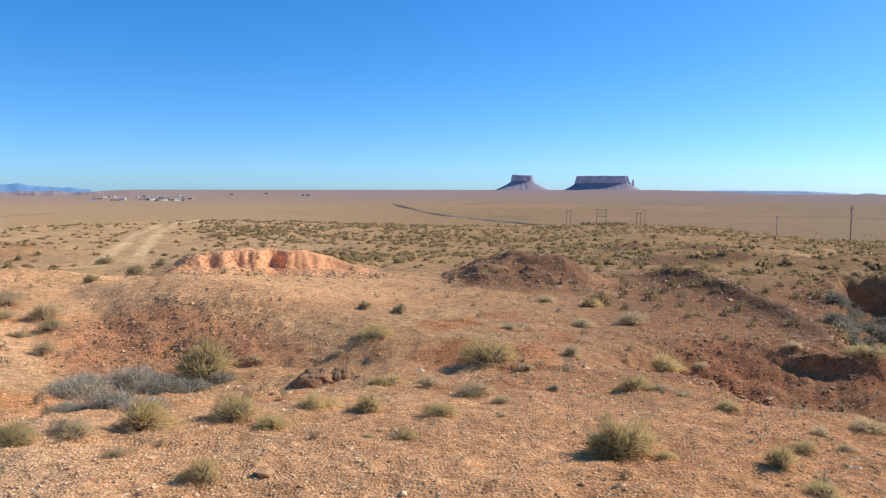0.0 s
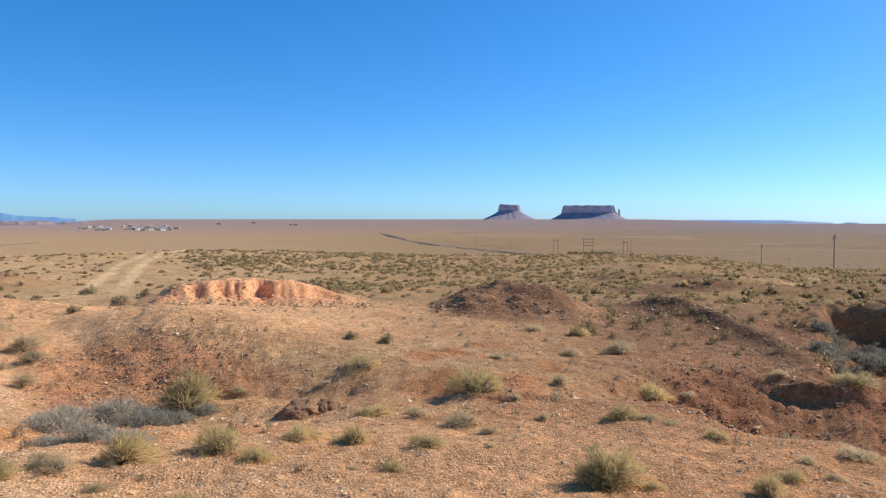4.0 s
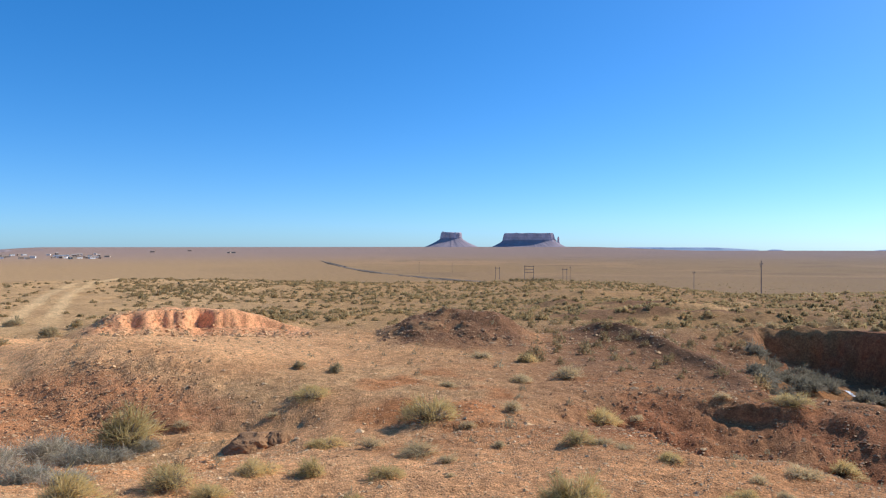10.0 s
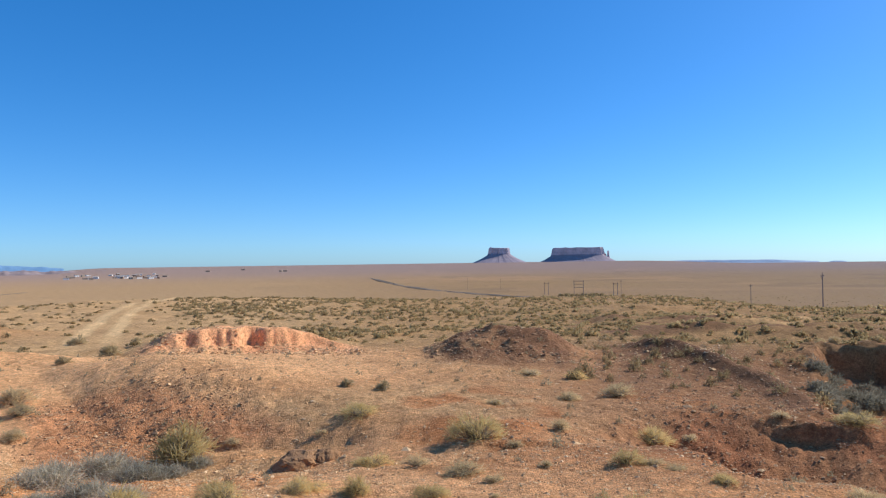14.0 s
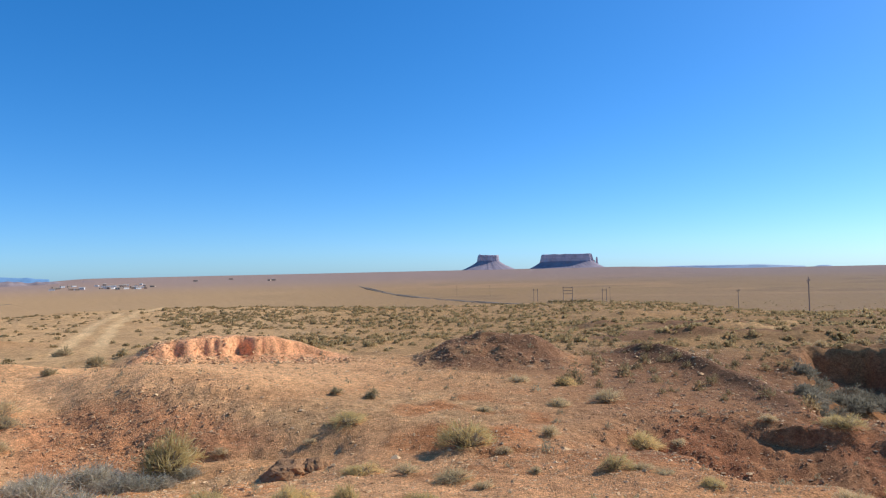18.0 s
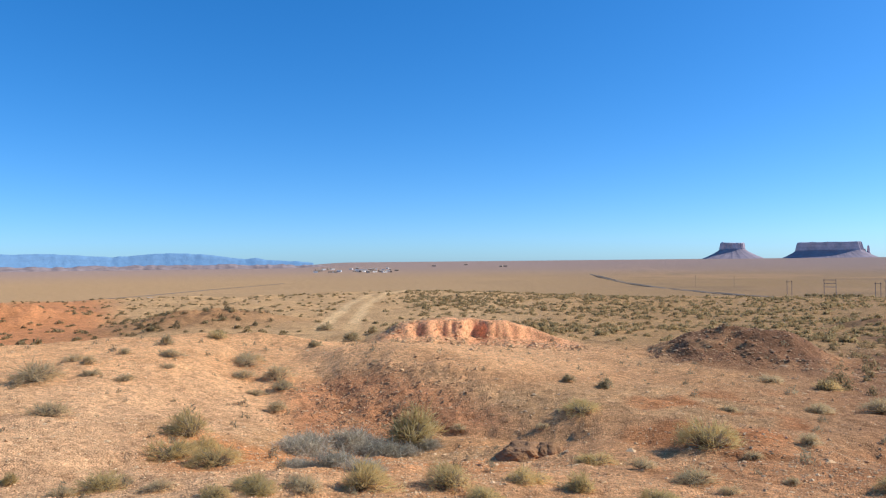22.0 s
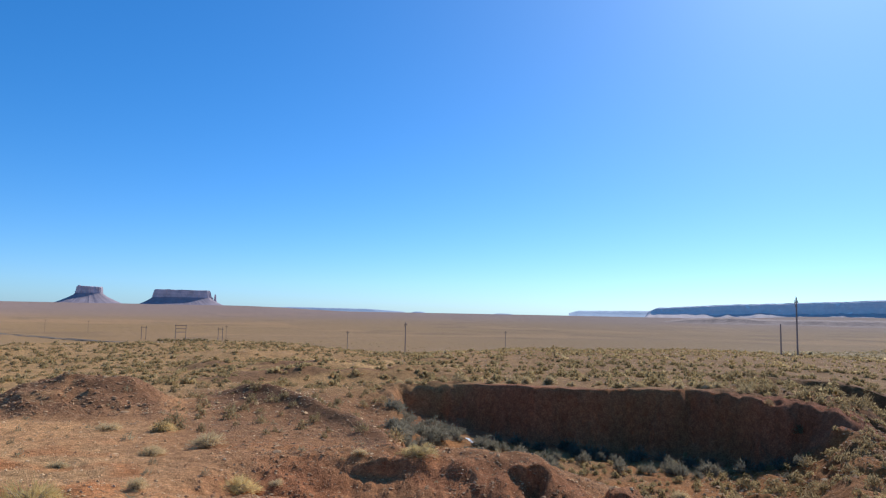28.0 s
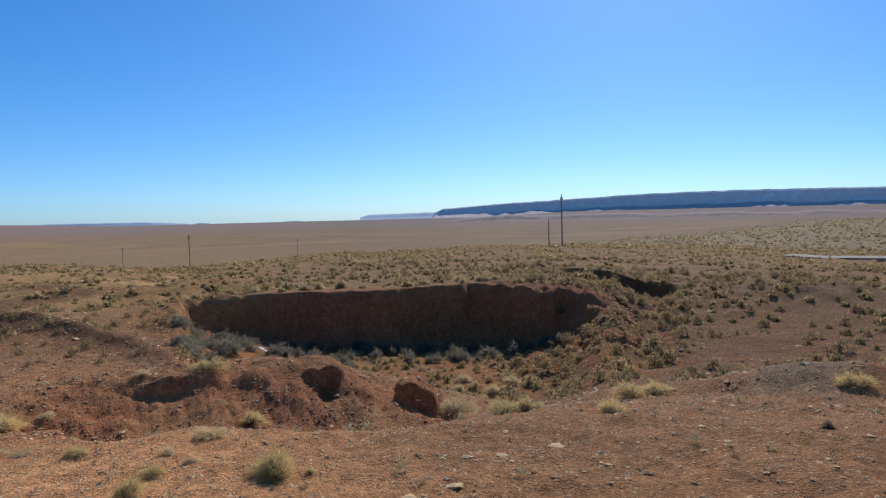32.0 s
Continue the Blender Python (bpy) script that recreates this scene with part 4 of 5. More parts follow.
SHRUBS_D = [(-23.4, 19.7, 1.4), (-48.1, 8.3, 3.6), (-47.6, 10.8, 2.9), (-45.8, 7.1, 1.7), (-44.7, 7.4, 1.4), (-39.0, 7.2, 1.7), (-33.5, 7.9, 2.5), (-33.7, 9.2, 2.2), (-30.6, 10.3, 2.0),
            (-42.4, 8.8, 1.3), (-42.4, 6.8, 1.1), (-39.4, 8.1, 1.1), (-44.7, 8.2, 1.4), (-40.5, 16.9, 2.4), (-29.3, 18.2, 2.7), (-47.1, 16.4, 1.9), (-31.1, 11.9, 1.9), (-32.8, 10.6, 1.4),
            (52.9, 16.5, 3.6), (70.8, 14.4, 1.4), (32.8, 17.1, 2.2), (30.0, 17.9, 1.7), (41.4, 20.5, 1.2)]
for az, dip, deg in SHRUBS_C + SHRUBS_D:
    p, d = where(az, dip)
    plant(GREY, p, radians(deg) * d * 1.44, rs.uniform(0, 6), rs.uniform(0.6, 0.9))
for az, dip, deg in ((-3.5, 10.4, 2.1), (-6.7, 9.9, 1.5), (-24.6, 6.6, 1.8), (-26.7, 5.6, 1.5), (-22.9, 5.8, 1.3), (-27.9, 6.9, 1.5), (-39.4, 6.3, 1.7)):
    p, d = where(az, dip)
    plant(OLIVE, p, radians(deg) * d, rs.uniform(0, 6))
for az, dip, deg in ((-30.0, 15.0, 5.6), (-28.0, 15.4, 6.4), (-25.6, 15.1, 6.6), (-26.6, 16.4, 6.0), (-23.4, 15.8, 6.2), (-21.4, 16.0, 4.6), (-18.9, 15.4, 3.8), (-24.4, 16.9, 5.0), (-29.4, 16.4, 4.2)):
    p, d = where(az, dip)
    plant(DEAD, p, radians(deg) * d, rs.uniform(0, 6), rs.uniform(0.75, 1.0))
for az, dip, deg in ((82.3, 16.0, 1.4), (-9.9, 15.6, 1.6)):
    p, d = where(az, dip)
    plant(DARK, p, radians(deg) * d, rs.uniform(0, 6))
for az, dip, deg in ((-11.0, 20.4, 2.2), (15.9, 23.2, 3.2), (76.3, 18.7, 1.6), (50.8, 21.9, 1.9), (41.0, 21.6, 1.6), (-16.5, 16.9, 2.5)):
    p, d = where(az, dip)
    plant(TWIGS, p, radians(deg) * d, rs.uniform(0, 6))
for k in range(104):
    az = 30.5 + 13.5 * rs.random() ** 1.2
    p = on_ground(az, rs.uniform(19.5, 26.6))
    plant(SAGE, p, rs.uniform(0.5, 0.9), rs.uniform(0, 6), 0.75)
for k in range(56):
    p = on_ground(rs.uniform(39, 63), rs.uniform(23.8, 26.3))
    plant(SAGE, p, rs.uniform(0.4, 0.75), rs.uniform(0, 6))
for k in range(60):
    az, d = rs.uniform(-50, 88), rs.uniform(4.2, 16)
    plant(TUFT, on_ground(az, d), rs.uniform(0.07, 0.2), rs.uniform(0, 6))


# ---- shrub cover too many to count ----
def clump(seed, n, height, w):
    rng = np.random.default_rng(seed)
    end = dome(rng, n, height)
    end *= rng.uniform(0.75, 1.0, n)[:, None]
    way = outward(end, 0.35) + rng.normal(0, 0.55, (n, 3))
    way /= np.linalg.norm(way, axis=1)[:, None]
    ln = (0.11 if n > 100 else 0.15 if n > 40 else 0.24) * rng.uniform(0.6, 1.4, n)[:, None]
    root = end - way * ln * 0.6
    end = end + way * ln * 0.4
    mid = (root + end) / 2 + rng.normal(0, 0.02, (n, 3))
    for p in (root, mid, end):
        p[:, 2] = np.maximum(p[:, 2], 0)
    return strips(root, mid, end, w, rng)


def cover(name, label, mat, count, az_range, d_range, size, blades, w, seed, keep=None, height=0.55, power=1.0):
    rng = np.random.default_rng(seed)
    a = rng.uniform(*az_range, count)
    d = np.sqrt(rng.uniform(0, 1, count) ** power * (d_range[1] ** 2 - d_range[0] ** 2) + d_range[0] ** 2)
    x, y = np.sin(np.radians(a)) * d, np.cos(np.radians(a)) * d
    dens = fbm(x * 0.11, y * 0.11, 3, seed) + 0.5 * fbm(x * 0.5, y * 0.5, 2, seed + 1)
    ok = dens > rng.uniform(-0.55, 0.25, count)
    if keep is not None:
        ok &= keep(a, d)
    x, y, d = x[ok], y[ok], d[ok]
    z = ground(x, y) - 0.02
    s = rng.uniform(*size, len(x)) * rng.choice([0.6, 0.8, 1.0, 1.0, 1.25], len(x))
    vs, fs, ns, off = [], [], [], 0
    for k in range(6):
        bv, bf = clump(seed * 10 + k, blades, height, w)
        sel = np.arange(len(x)) % 6 == k
        ang = rng.uniform(0, 6.28, sel.sum())
        c, sn = np.cos(ang)[:, None], np.sin(ang)[:, None]
        px = (bv[None, :, 0] * c - bv[None, :, 1] * sn) * s[sel][:, None] + x[sel][:, None]
        py = (bv[None, :, 0] * sn + bv[None, :, 1] * c) * s[sel][:, None] + y[sel][:, None]
        pz = bv[None, :, 2] * s[sel][:, None] + z[sel][:, None]
        v = np.stack([px, py, pz], -1).reshape(-1, 3)
        vs.append(v)
        o_n = outward(bv)
        ns.append(np.stack([o_n[None, :, 0] * c - o_n[None, :, 1] * sn, o_n[None, :, 0] * sn + o_n[None, :, 1] * c, o_n[None, :, 2] + 0 * c], -1).reshape(-1, 3))
        for i in range(int(sel.sum())):
            o = off + i * len(bv)
            fs += [[q + o for q in f] for f in bf]
        off += len(v)
    me = mesh_of(name, np.concatenate(vs), fs, mat, True)
    me.normals_split_custom_set_from_vertices(np.concatenate(ns).tolist())
    return tagged(new(name, me), label, "shrubs", kind="stuff")


def clear(a, d):
    track = np.abs(a - np.interp(d, *TRACK)) > 60 * 1.3 / np.maximum(d, 1)
    bank = ~((a > -22.5) & (a < -5.5) & (d > 22) & (d < 26.5))
    wall = ~((a > 30) & (a < 66) & (d > 24) & (d < 29))
    return track & bank & wall


cover("scrub", "low yellow-green scrub scattered over the flat", M_FIELD, 1900, (-19, 34), (27, 55), (0.32, 0.75), 64, 0.085, 11, clear, 0.34)
cover("scrub", "low yellow-green scrub on the flat before the plain", M_FIELD, 5600, (-20, 34), (55, 104), (0.36, 0.85), 24, 0.12, 24, clear, 0.36)
cover("scrub", "sparse olive scrub over the sandy rise", M_FIELD, 2300, (-56, -3), (26, 105), (0.35, 0.8), 44, 0.09, 12, clear, 0.34)
cover("scrub", "olive and yellow scrub beyond the wash", M_FIELD, 1900, (32, 92), (28, 60), (0.4, 0.85), 60, 0.09, 13, clear, 0.4)
cover("scrub", "olive and yellow scrub far beyond the wash", M_FIELD, 9000, (32, 92), (60, 150), (0.5, 1.0), 16, 0.16, 25, clear, 0.4)
cover("scrub", "dry shrubs over the wash slope", M_SCRUB, 950, (57, 92), (13.5, 48), (0.4, 0.8), 190, 0.036, 14, clear, 0.55)
cover("scrub", "dry yellow grass and shrubs on the wash floor", M_FIELD, 420, (40, 68), (16.5, 26.8), (0.25, 0.55), 90, 0.05, 15, None, 0.45)
cover("scrub", "golden dry brush over the sunny bed of the wash", M_FIELD, 520, (41, 63), (15.5, 24.5), (0.22, 0.48), 90, 0.06, 26, None, 0.5)
cover("scrub", "scrub along the spoil ridges", M_SCRUB, 190, (12, 32), (15, 30), (0.3, 0.6), 150, 0.035, 16, clear, 0.5)
cover("scrub", "pale brush speckling the distant rise", M_PALE, 5600, (58, 95), (130, 420), (0.7, 1.5), 14, 0.3, 17, None, 0.4)
cover("scrub", "dark brush speckling the distant rise", M_OLIVE, 4200, (58, 95), (110, 420), (0.6, 1.3), 14, 0.28, 18, None, 0.45)
cover("scrub", "tiny dry plants among the stones", M_PALE, 800, (-52, 90), (6, 26), (0.08, 0.28), 34, 0.045, 19, None, 0.6)


# ---- stones ----
M_STONE = simple("sandstone_pebble", (0.60, 0.325, 0.125), 0.9, 0.25, 9, 0.4, 0.01, per_object=0.18)
M_PALESTONE = simple("pale_stone", (0.68, 0.43, 0.19), 0.85, 0.2, 9, 0.4, 0.01, per_object=0.15)
M_DARKSTONE = simple("dark_clod", (0.36, 0.20, 0.085), 0.95, 0.3, 9, 0.5, 0.01, per_object=0.2)


def rock_bm(seed, flat):
    """A broken angular stone with worn corners, one metre across."""
    rng = np.random.default_rng(seed)
    bm = bmesh.new()
    bmesh.ops.create_icosphere(bm, subdivisions=1, radius=0.5)
    sx, sy = rng.uniform(0.7, 1.1, 2)
    for v in bm.verts:
        k = 1 + rng.uniform(-0.28, 0.2)
        v.co = Vector((v.co.x * sx * k, v.co.y * sy * k, max(v.co.z * flat * k, -0.16)))
    bmesh.ops.convex_hull(bm, input=list(bm.verts))
    return bm


def rock_mesh(seed, flat, mat):
    bm = rock_bm(seed, flat)
    me = bpy.data.meshes.new("stone")
    bm.to_mesh(me)
    bm.free()
    me.materials.append(mat)
    return me


ROCKS = [rock_mesh(900 + k, 0.22 + 0.05 * k, (M_STONE, M_PALESTONE, M_STONE, M_DARKSTONE)[k % 4]) for k in range(8)]
LABELS = {M_STONE.name: "weathered reddish sandstone lump on gravel", M_PALESTONE.name: "pale tan broken stone on gravel", M_DARKSTONE.name: "dark brown clod of earth on gravel"}


def stone(me, place, size, spin, tilt=0.0):
    ob = tagged(new("stone", me), LABELS[me.materials[0].name], "stone", "loose stones")
    ob.matrix_world = Matrix.LocRotScale(place + Vector((0, 0, 0.04 * size)), Euler((tilt, 0, spin)), Vector((size, size, size)))
    return ob


for az, dip, deg, k in ((-15.2, 22.9, 2.4, 4), (69.7, 20.6, 1.3, 3), (74.4, 22.0, 2.0, 7), (63.6, 15.4, 1.1, 3), (78.8, 19.4, 1.3, 3), (62.3, 19.0, 1.4, 1), (57.8, 19.8, 1.2, 1), (26.5, 15.9, 0.6, 5),
                        (53.7, 22.1, 1.8, 1), (34.8, 23.2, 1.9, 5), (-25.0, 23.0, 1.1, 3), (50.0, 23.0, 1.5, 5), (60.6, 21.0, 1.0, 3)):
    p, d = where(az, dip)
    stone(ROCKS[k], p, radians(deg) * d, rs.uniform(0, 6), rs.uniform(-0.2, 0.2))
for k in range(230):
    az = rs.uniform(-50, 89) if k < 150 else rs.uniform(40, 89)
    d = rs.uniform(3.3, 9.5)
    p = on_ground(az, d)
    stone(ROCKS[rs.choice((0, 1, 2, 4, 5, 6, 3, 7))], p, rs.choice((0.025, 0.03, 0.04, 0.05, 0.07)), rs.uniform(0, 6), rs.uniform(-0.3, 0.3))


def gravel(name, label, mat, count, az_range, d_range, size, seed, keep=None, clumpy=0.35):
    rng = np.random.default_rng(seed)
    a = rng.uniform(*az_range, count)
    d = rng.uniform(*d_range, count)
    x, y = np.sin(np.radians(a)) * d, np.cos(np.radians(a)) * d
    ok = fbm(x * 0.7, y * 0.7, 3, seed) > rng.uniform(-0.8, clumpy, count)
    ok &= ~((a > 30) & (a < 66) & (d > 26.0) & (d < 29.2))
    if keep is not None:
        ok &= keep(a, d)
    x, y = x[ok], y[ok]
    n = len(x)
    s = np.exp(rng.normal(math.log(size), 0.45, n))
    z = ground(x, y) + 0.03 * s
    octa = np.array([[1, 0, 0], [0, 1, 0], [-1, 0, 0], [0, -1, 0], [0.15, 0.1, 0.5], [0, 0, -0.3], [0.5, 0.5, 0.32], [-0.55, -0.4, 0.28]]) * 0.5
    tris = np.array([[0, 1, 6], [1, 4, 6], [4, 0, 6], [1, 2, 4], [2, 3, 7], [3, 4, 7], [4, 2, 7], [3, 0, 4]])
    ang = rng.uniform(0, 6.28, n)
    c, sn = np.cos(ang)[:, None], np.sin(ang)[:, None]
    v = octa[None] * (1 + rng.uniform(-0.3, 0.3, (n, 8, 3))) * s[:, None, None] * rng.uniform(0.6, 1.25, (n, 1, 3))
    px, py = v[..., 0] * c - v[..., 1] * sn + x[:, None], v[..., 0] * sn + v[..., 1] * c + y[:, None]
    verts = np.stack([px, py, v[..., 2] + z[:, None]], -1).reshape(-1, 3)
    faces = (np.arange(n)[:, None, None] * 8 + tris[None]).reshape(-1, 3)
    return tagged(new(name, mesh_of(name, verts, faces, mat)), label, "gravel", kind="stuff")


def pebble_material(name, a, b_, c):
    m, nt, b = nodes_of(name)
    geo = nt.nodes.new("ShaderNodeNewGeometry")
    col = ramp(nt, geo.outputs["Random Per Island"], [(0.0, a), (0.55, b_), (1.0, c)])
    n = noise_tex(nt, 60, 3, 0.6, geo.outputs["Position"])
    col = mix(nt, 1.0, col, ramp(nt, n, [(0.3, (0.8, 0.8, 0.8)), (0.7, (1.15, 1.15, 1.15))]), "MULTIPLY")
    nt.links.new(col, b.inputs["Base Color"])
    b.inputs["Roughness"].default_value = 0.9
    b.inputs["Specular IOR Level"].default_value = 0.2
    return m


M_GRAVEL = pebble_material("gravel", (0.52, 0.285, 0.115), (0.68, 0.405, 0.175), (0.84, 0.57, 0.29))
M_RUBBLE = pebble_material("dark_rubble", (0.33, 0.165, 0.07), (0.46, 0.245, 0.105), (0.60, 0.36, 0.165))
gravel("gravel", "loose reddish and pale gravel on the shelf", M_GRAVEL, 66000, (-54, 92), (2.6, 10.5), 0.017, 31)
gravel("gravel", "scattered tan stones over the flat", M_GRAVEL, 46000, (-54, 92), (8, 27), 0.030, 32)
gravel("rubble", "dark rubble on the spoil heap", M_RUBBLE, 3000, (0, 13), (18.5, 23.5), 0.055, 33)
gravel("rubble", "dark crumbly clods on the mound face", M_RUBBLE, 15000, (-34, -9), (10.5, 16), 0.036, 34, lambda a, d: window(-29, -16, a, 5) * window(11.6, 15.0, d, 1.2) > rnd(a * 7, d * 13, 3))
gravel("rubble", "stony rubble on the ridge and gully slopes", M_RUBBLE, 17000, (12, 56), (8.2, 19), 0.034, 35, lambda a, d: window(17, 51, a, 5) * window(9, 18, d, 1.0) > rnd(a * 7, d * 13, 4))
gravel("rubble", "stony rubble on the far ridges", M_GRAVEL, 2400, (14, 34), (18, 30), 0.06, 36)
gravel("rubble", "crumbled orange earth below the cut bank", pebble_material("orange_rubble", (0.54, 0.27, 0.10), (0.68, 0.37, 0.15), (0.80, 0.48, 0.22)), 1300, (-21.5, -4.5), (21.8, 24.5), 0.09, 37)
gravel("rubble", "stony rubble on the wash slope", M_GRAVEL, 3000, (48, 92), (10, 30), 0.07, 38)

cover("scrub", "dark brush on the sandy hillside", M_SCRUB, 170, (-43, -31), (36, 56), (0.4, 0.8), 80, 0.04, 20, None, 0.4)
cover("scrub", "tiny bushes dotting the far plain", M_FIELD, 1800, (-54, 60), (150, 620), (0.7, 1.4), 10, 0.3, 22, None, 0.3)
gravel("rubble", "dark broken rubble at the end of the wash wall", M_RUBBLE, 3200, (55, 72), (21, 32), 0.085, 39)
cover("scrub", "round olive shrubs on the wash-end rubble slope", M_SCRUB, 80, (58, 74), (20, 34), (0.45, 0.9), 230, 0.026, 23, None, 0.55)
for k in range(26):
    az = rs.uniform(31, 66)
    plant(OLIVE, on_ground(az, rs.uniform(28.6, 30.5)), rs.uniform(0.4, 0.8), rs.uniform(0, 6), 1.1)
for k in range(14):
    plant(GREY, on_ground(rs.uniform(52, 60), rs.uniform(16.5, 21)), rs.uniform(0.4, 0.8), rs.uniform(0, 6), 1.0)


def earth_clod(az, dip, deg, tall, seed):
    """A crumbling lump of dark earth bound by roots."""
    p, d = where(az, dip)
    w = radians(deg) * d
    bm = bmesh.new()
    bmesh.ops.create_icosphere(bm, subdivisions=4, radius=0.5)
    co = np.array([v.co for v in bm.verts])
    k = 1 + 0.34 * fbm(co[:, 0] * 3 + co[:, 2] * 2 + seed, co[:, 1] * 3 - co[:, 2], 4, seed) + 0.18 * vnoise(co[:, 0] * 11 + co[:, 2] * 7, co[:, 1] * 11, seed + 3)
    for v, f in zip(bm.verts, k):
        v.co = Vector((v.co.x * f, v.co.y * f * 0.8, max(v.co.z * f * tall, -0.12)))
    me = bpy.data.meshes.new("earth_clod")
    bm.to_mesh(me)
    bm.free()
    me.materials.append(M_DARKEARTH)
    ob = tagged(new("earth_clod", me), "crumbling lump of dark reddish earth on the gully bank", "earth clod", "earth clods")
    ob.matrix_world = Matrix.LocRotScale(p, Euler((0, 0, seed)), Vector((w, w, w)))


M_DARKEARTH = simple("dark_root_earth", (0.37, 0.19, 0.075), 0.95, 0.3, 5, 0.8, 0.03)
earth_clod(-10.8, 15.9, 5.2, 0.42, 2)
earth_clod(-8.7, 15.7, 2.8, 0.55, 5)

# ---- power poles, road, settlement ----
M_WOOD = simple("weathered_pole_wood", (0.27, 0.21, 0.17), 0.85, 0.3, 3)
M_WHITE = simple("white_paint", (0.80, 0.75, 0.66), 0.6, 0.06, 0.5, 0.1)
M_TAN = simple("tan_stucco", (0.50, 0.37, 0.24), 0.85, 0.12, 0.5, 0.1)
M_BROWN = simple("brown_siding", (0.29, 0.20, 0.13), 0.8, 0.15, 0.5, 0.1)
M_ROOF = simple("dark_shingle_roof", (0.34, 0.24, 0.16), 0.9, 0.2, 0.8, 0.2)
M_PALEROOF = simple("pale_metal_roof", (0.56, 0.46, 0.35), 0.75, 0.1, 0.8, 0.1)
M_PANE = simple("dark_glass", (0.05, 0.06, 0.07), 0.15, 0.1, 1.0, 0.0)
M_ASPHALT = simple("worn_asphalt", (0.21, 0.15, 0.09), 0.9, 0.2, 0.3, 0.2)
M_PAVED = simple("pale_sunlit_asphalt", (0.36, 0.275, 0.18), 0.9, 0.12, 0.3, 0.2)
M_RUBBER = simple("black_rubber", (0.03, 0.03, 0.03), 0.8, 0.2, 5, 0.1)
M_PAINT = simple("dark_car_paint", (0.06, 0.06, 0.07), 0.3, 0.1, 3, 0.0)


def tube(h0, h1, r0, r1, n=8, x=0.0, y=0.0):
    bm = bmesh.new()
    bmesh.ops.create_cone(bm, cap_ends=True, segments=n, radius1=r0, radius2=r1, depth=h1 - h0)
    bmesh.ops.translate(bm, verts=bm.verts, vec=(x, y, (h0 + h1) / 2))
    return bm


def utility_pole(az, d, height, arm=True, face=0.0, label="tall weathered wooden utility pole on the plain"):
    root = tagged(new("utility_pole"), label, "utility pole", "utility poles")
    part("shaft", tube(-1.0, height, 0.14, 0.10), M_WOOD, root)
    if arm:
        arm_ob = part("crossarm", box(bmesh.new(), -0.95, 0.95, -0.05, 0.05, height - 0.72, height - 0.60), M_WOOD, root)
        for x in (-0.85, 0.0, 0.85):
            part("insulator", tube(height - 0.58 if x else height, height - 0.3 if x else height + 0.25, 0.07, 0.05, 6, x), M_PANE, arm_ob if x else root)
        for s in (-1, 1):
            bm = bmesh.new()
            box(bm, -0.03, 0.03, -0.03, 0.03, 0.0, 0.95)
            bmesh.ops.rotate(bm, verts=bm.verts, matrix=Matrix.Rotation(s * 0.8, 3, "Y"))
            bmesh.ops.translate(bm, verts=bm.verts, vec=(0, 0.1, height - 1.35))
            part("brace", bm, M_WOOD, root)
    root.matrix_world = Matrix.LocRotScale(on_ground(az, d), Euler((0, 0, -radians(az) + face)), None)
    return root


utility_pole(31.3, 174, 7.9, True, 1.25)
utility_pole(26.45, 300, 8.6, True, 0.9)
utility_pole(62.1, 118, 9.0, True, 1.35, "tall leaning wooden utility pole beyond the wash")
utility_pole(61.0, 128, 5.4, False, 0.3, "shorter bare wooden pole beside a taller one")
utility_pole(39.75, 330, 9.0, True, 0.8)
utility_pole(16.7, 560, 13.0, True, 0.6)
utility_pole(3.94, 900, 15.0, True, 0.4)
utility_pole(6.76, 880, 14.0, True, 0.4)


def h_frame(az, d, height, gap, beams, label):
    root = tagged(new("pole_structure"), label, "power structure", "pole structures")
    for s in (-1, 1):
        part("post", tube(-1, height, 0.26, 0.2, 8, s * gap / 2), M_WOOD, root)
    for h, over in beams:
        part("crossbeam", box(bmesh.new(), -gap / 2 - over, gap / 2 + over, 0.2, 0.5, h - 0.2, h + 0.2), M_WOOD, root)
    for s in (-1, 1):
        part("insulator", tube(height, height + 0.7, 0.12, 0.08, 6, s * gap / 2), M_PANE, root)
    root.matrix_world = Matrix.LocRotScale(on_ground(az, d), Euler((0, 0, -radians(az))), None)
    return root


h_frame(13.27, 600, 13.0, 8.0, ((12.6, 0.6), (7.2, 0.3), (10.0, 0.0)), "large wooden frame of two posts with crossbeams on the plain")
h_frame(10.6, 640, 11.5, 3.6, ((10.5, 0.8),), "pair of slim wooden posts on the plain")
h_frame(16.25, 600, 11.0, 3.4, ((10.0, 0.8),), "pair of slim wooden posts on the plain")
cover("scrub", "dark bushes round the wooden frame on the plain", M_SCRUB, 150, (11.6, 15.2), (585, 620), (3.0, 6.0), 24, 0.2, 51, None, 0.35)


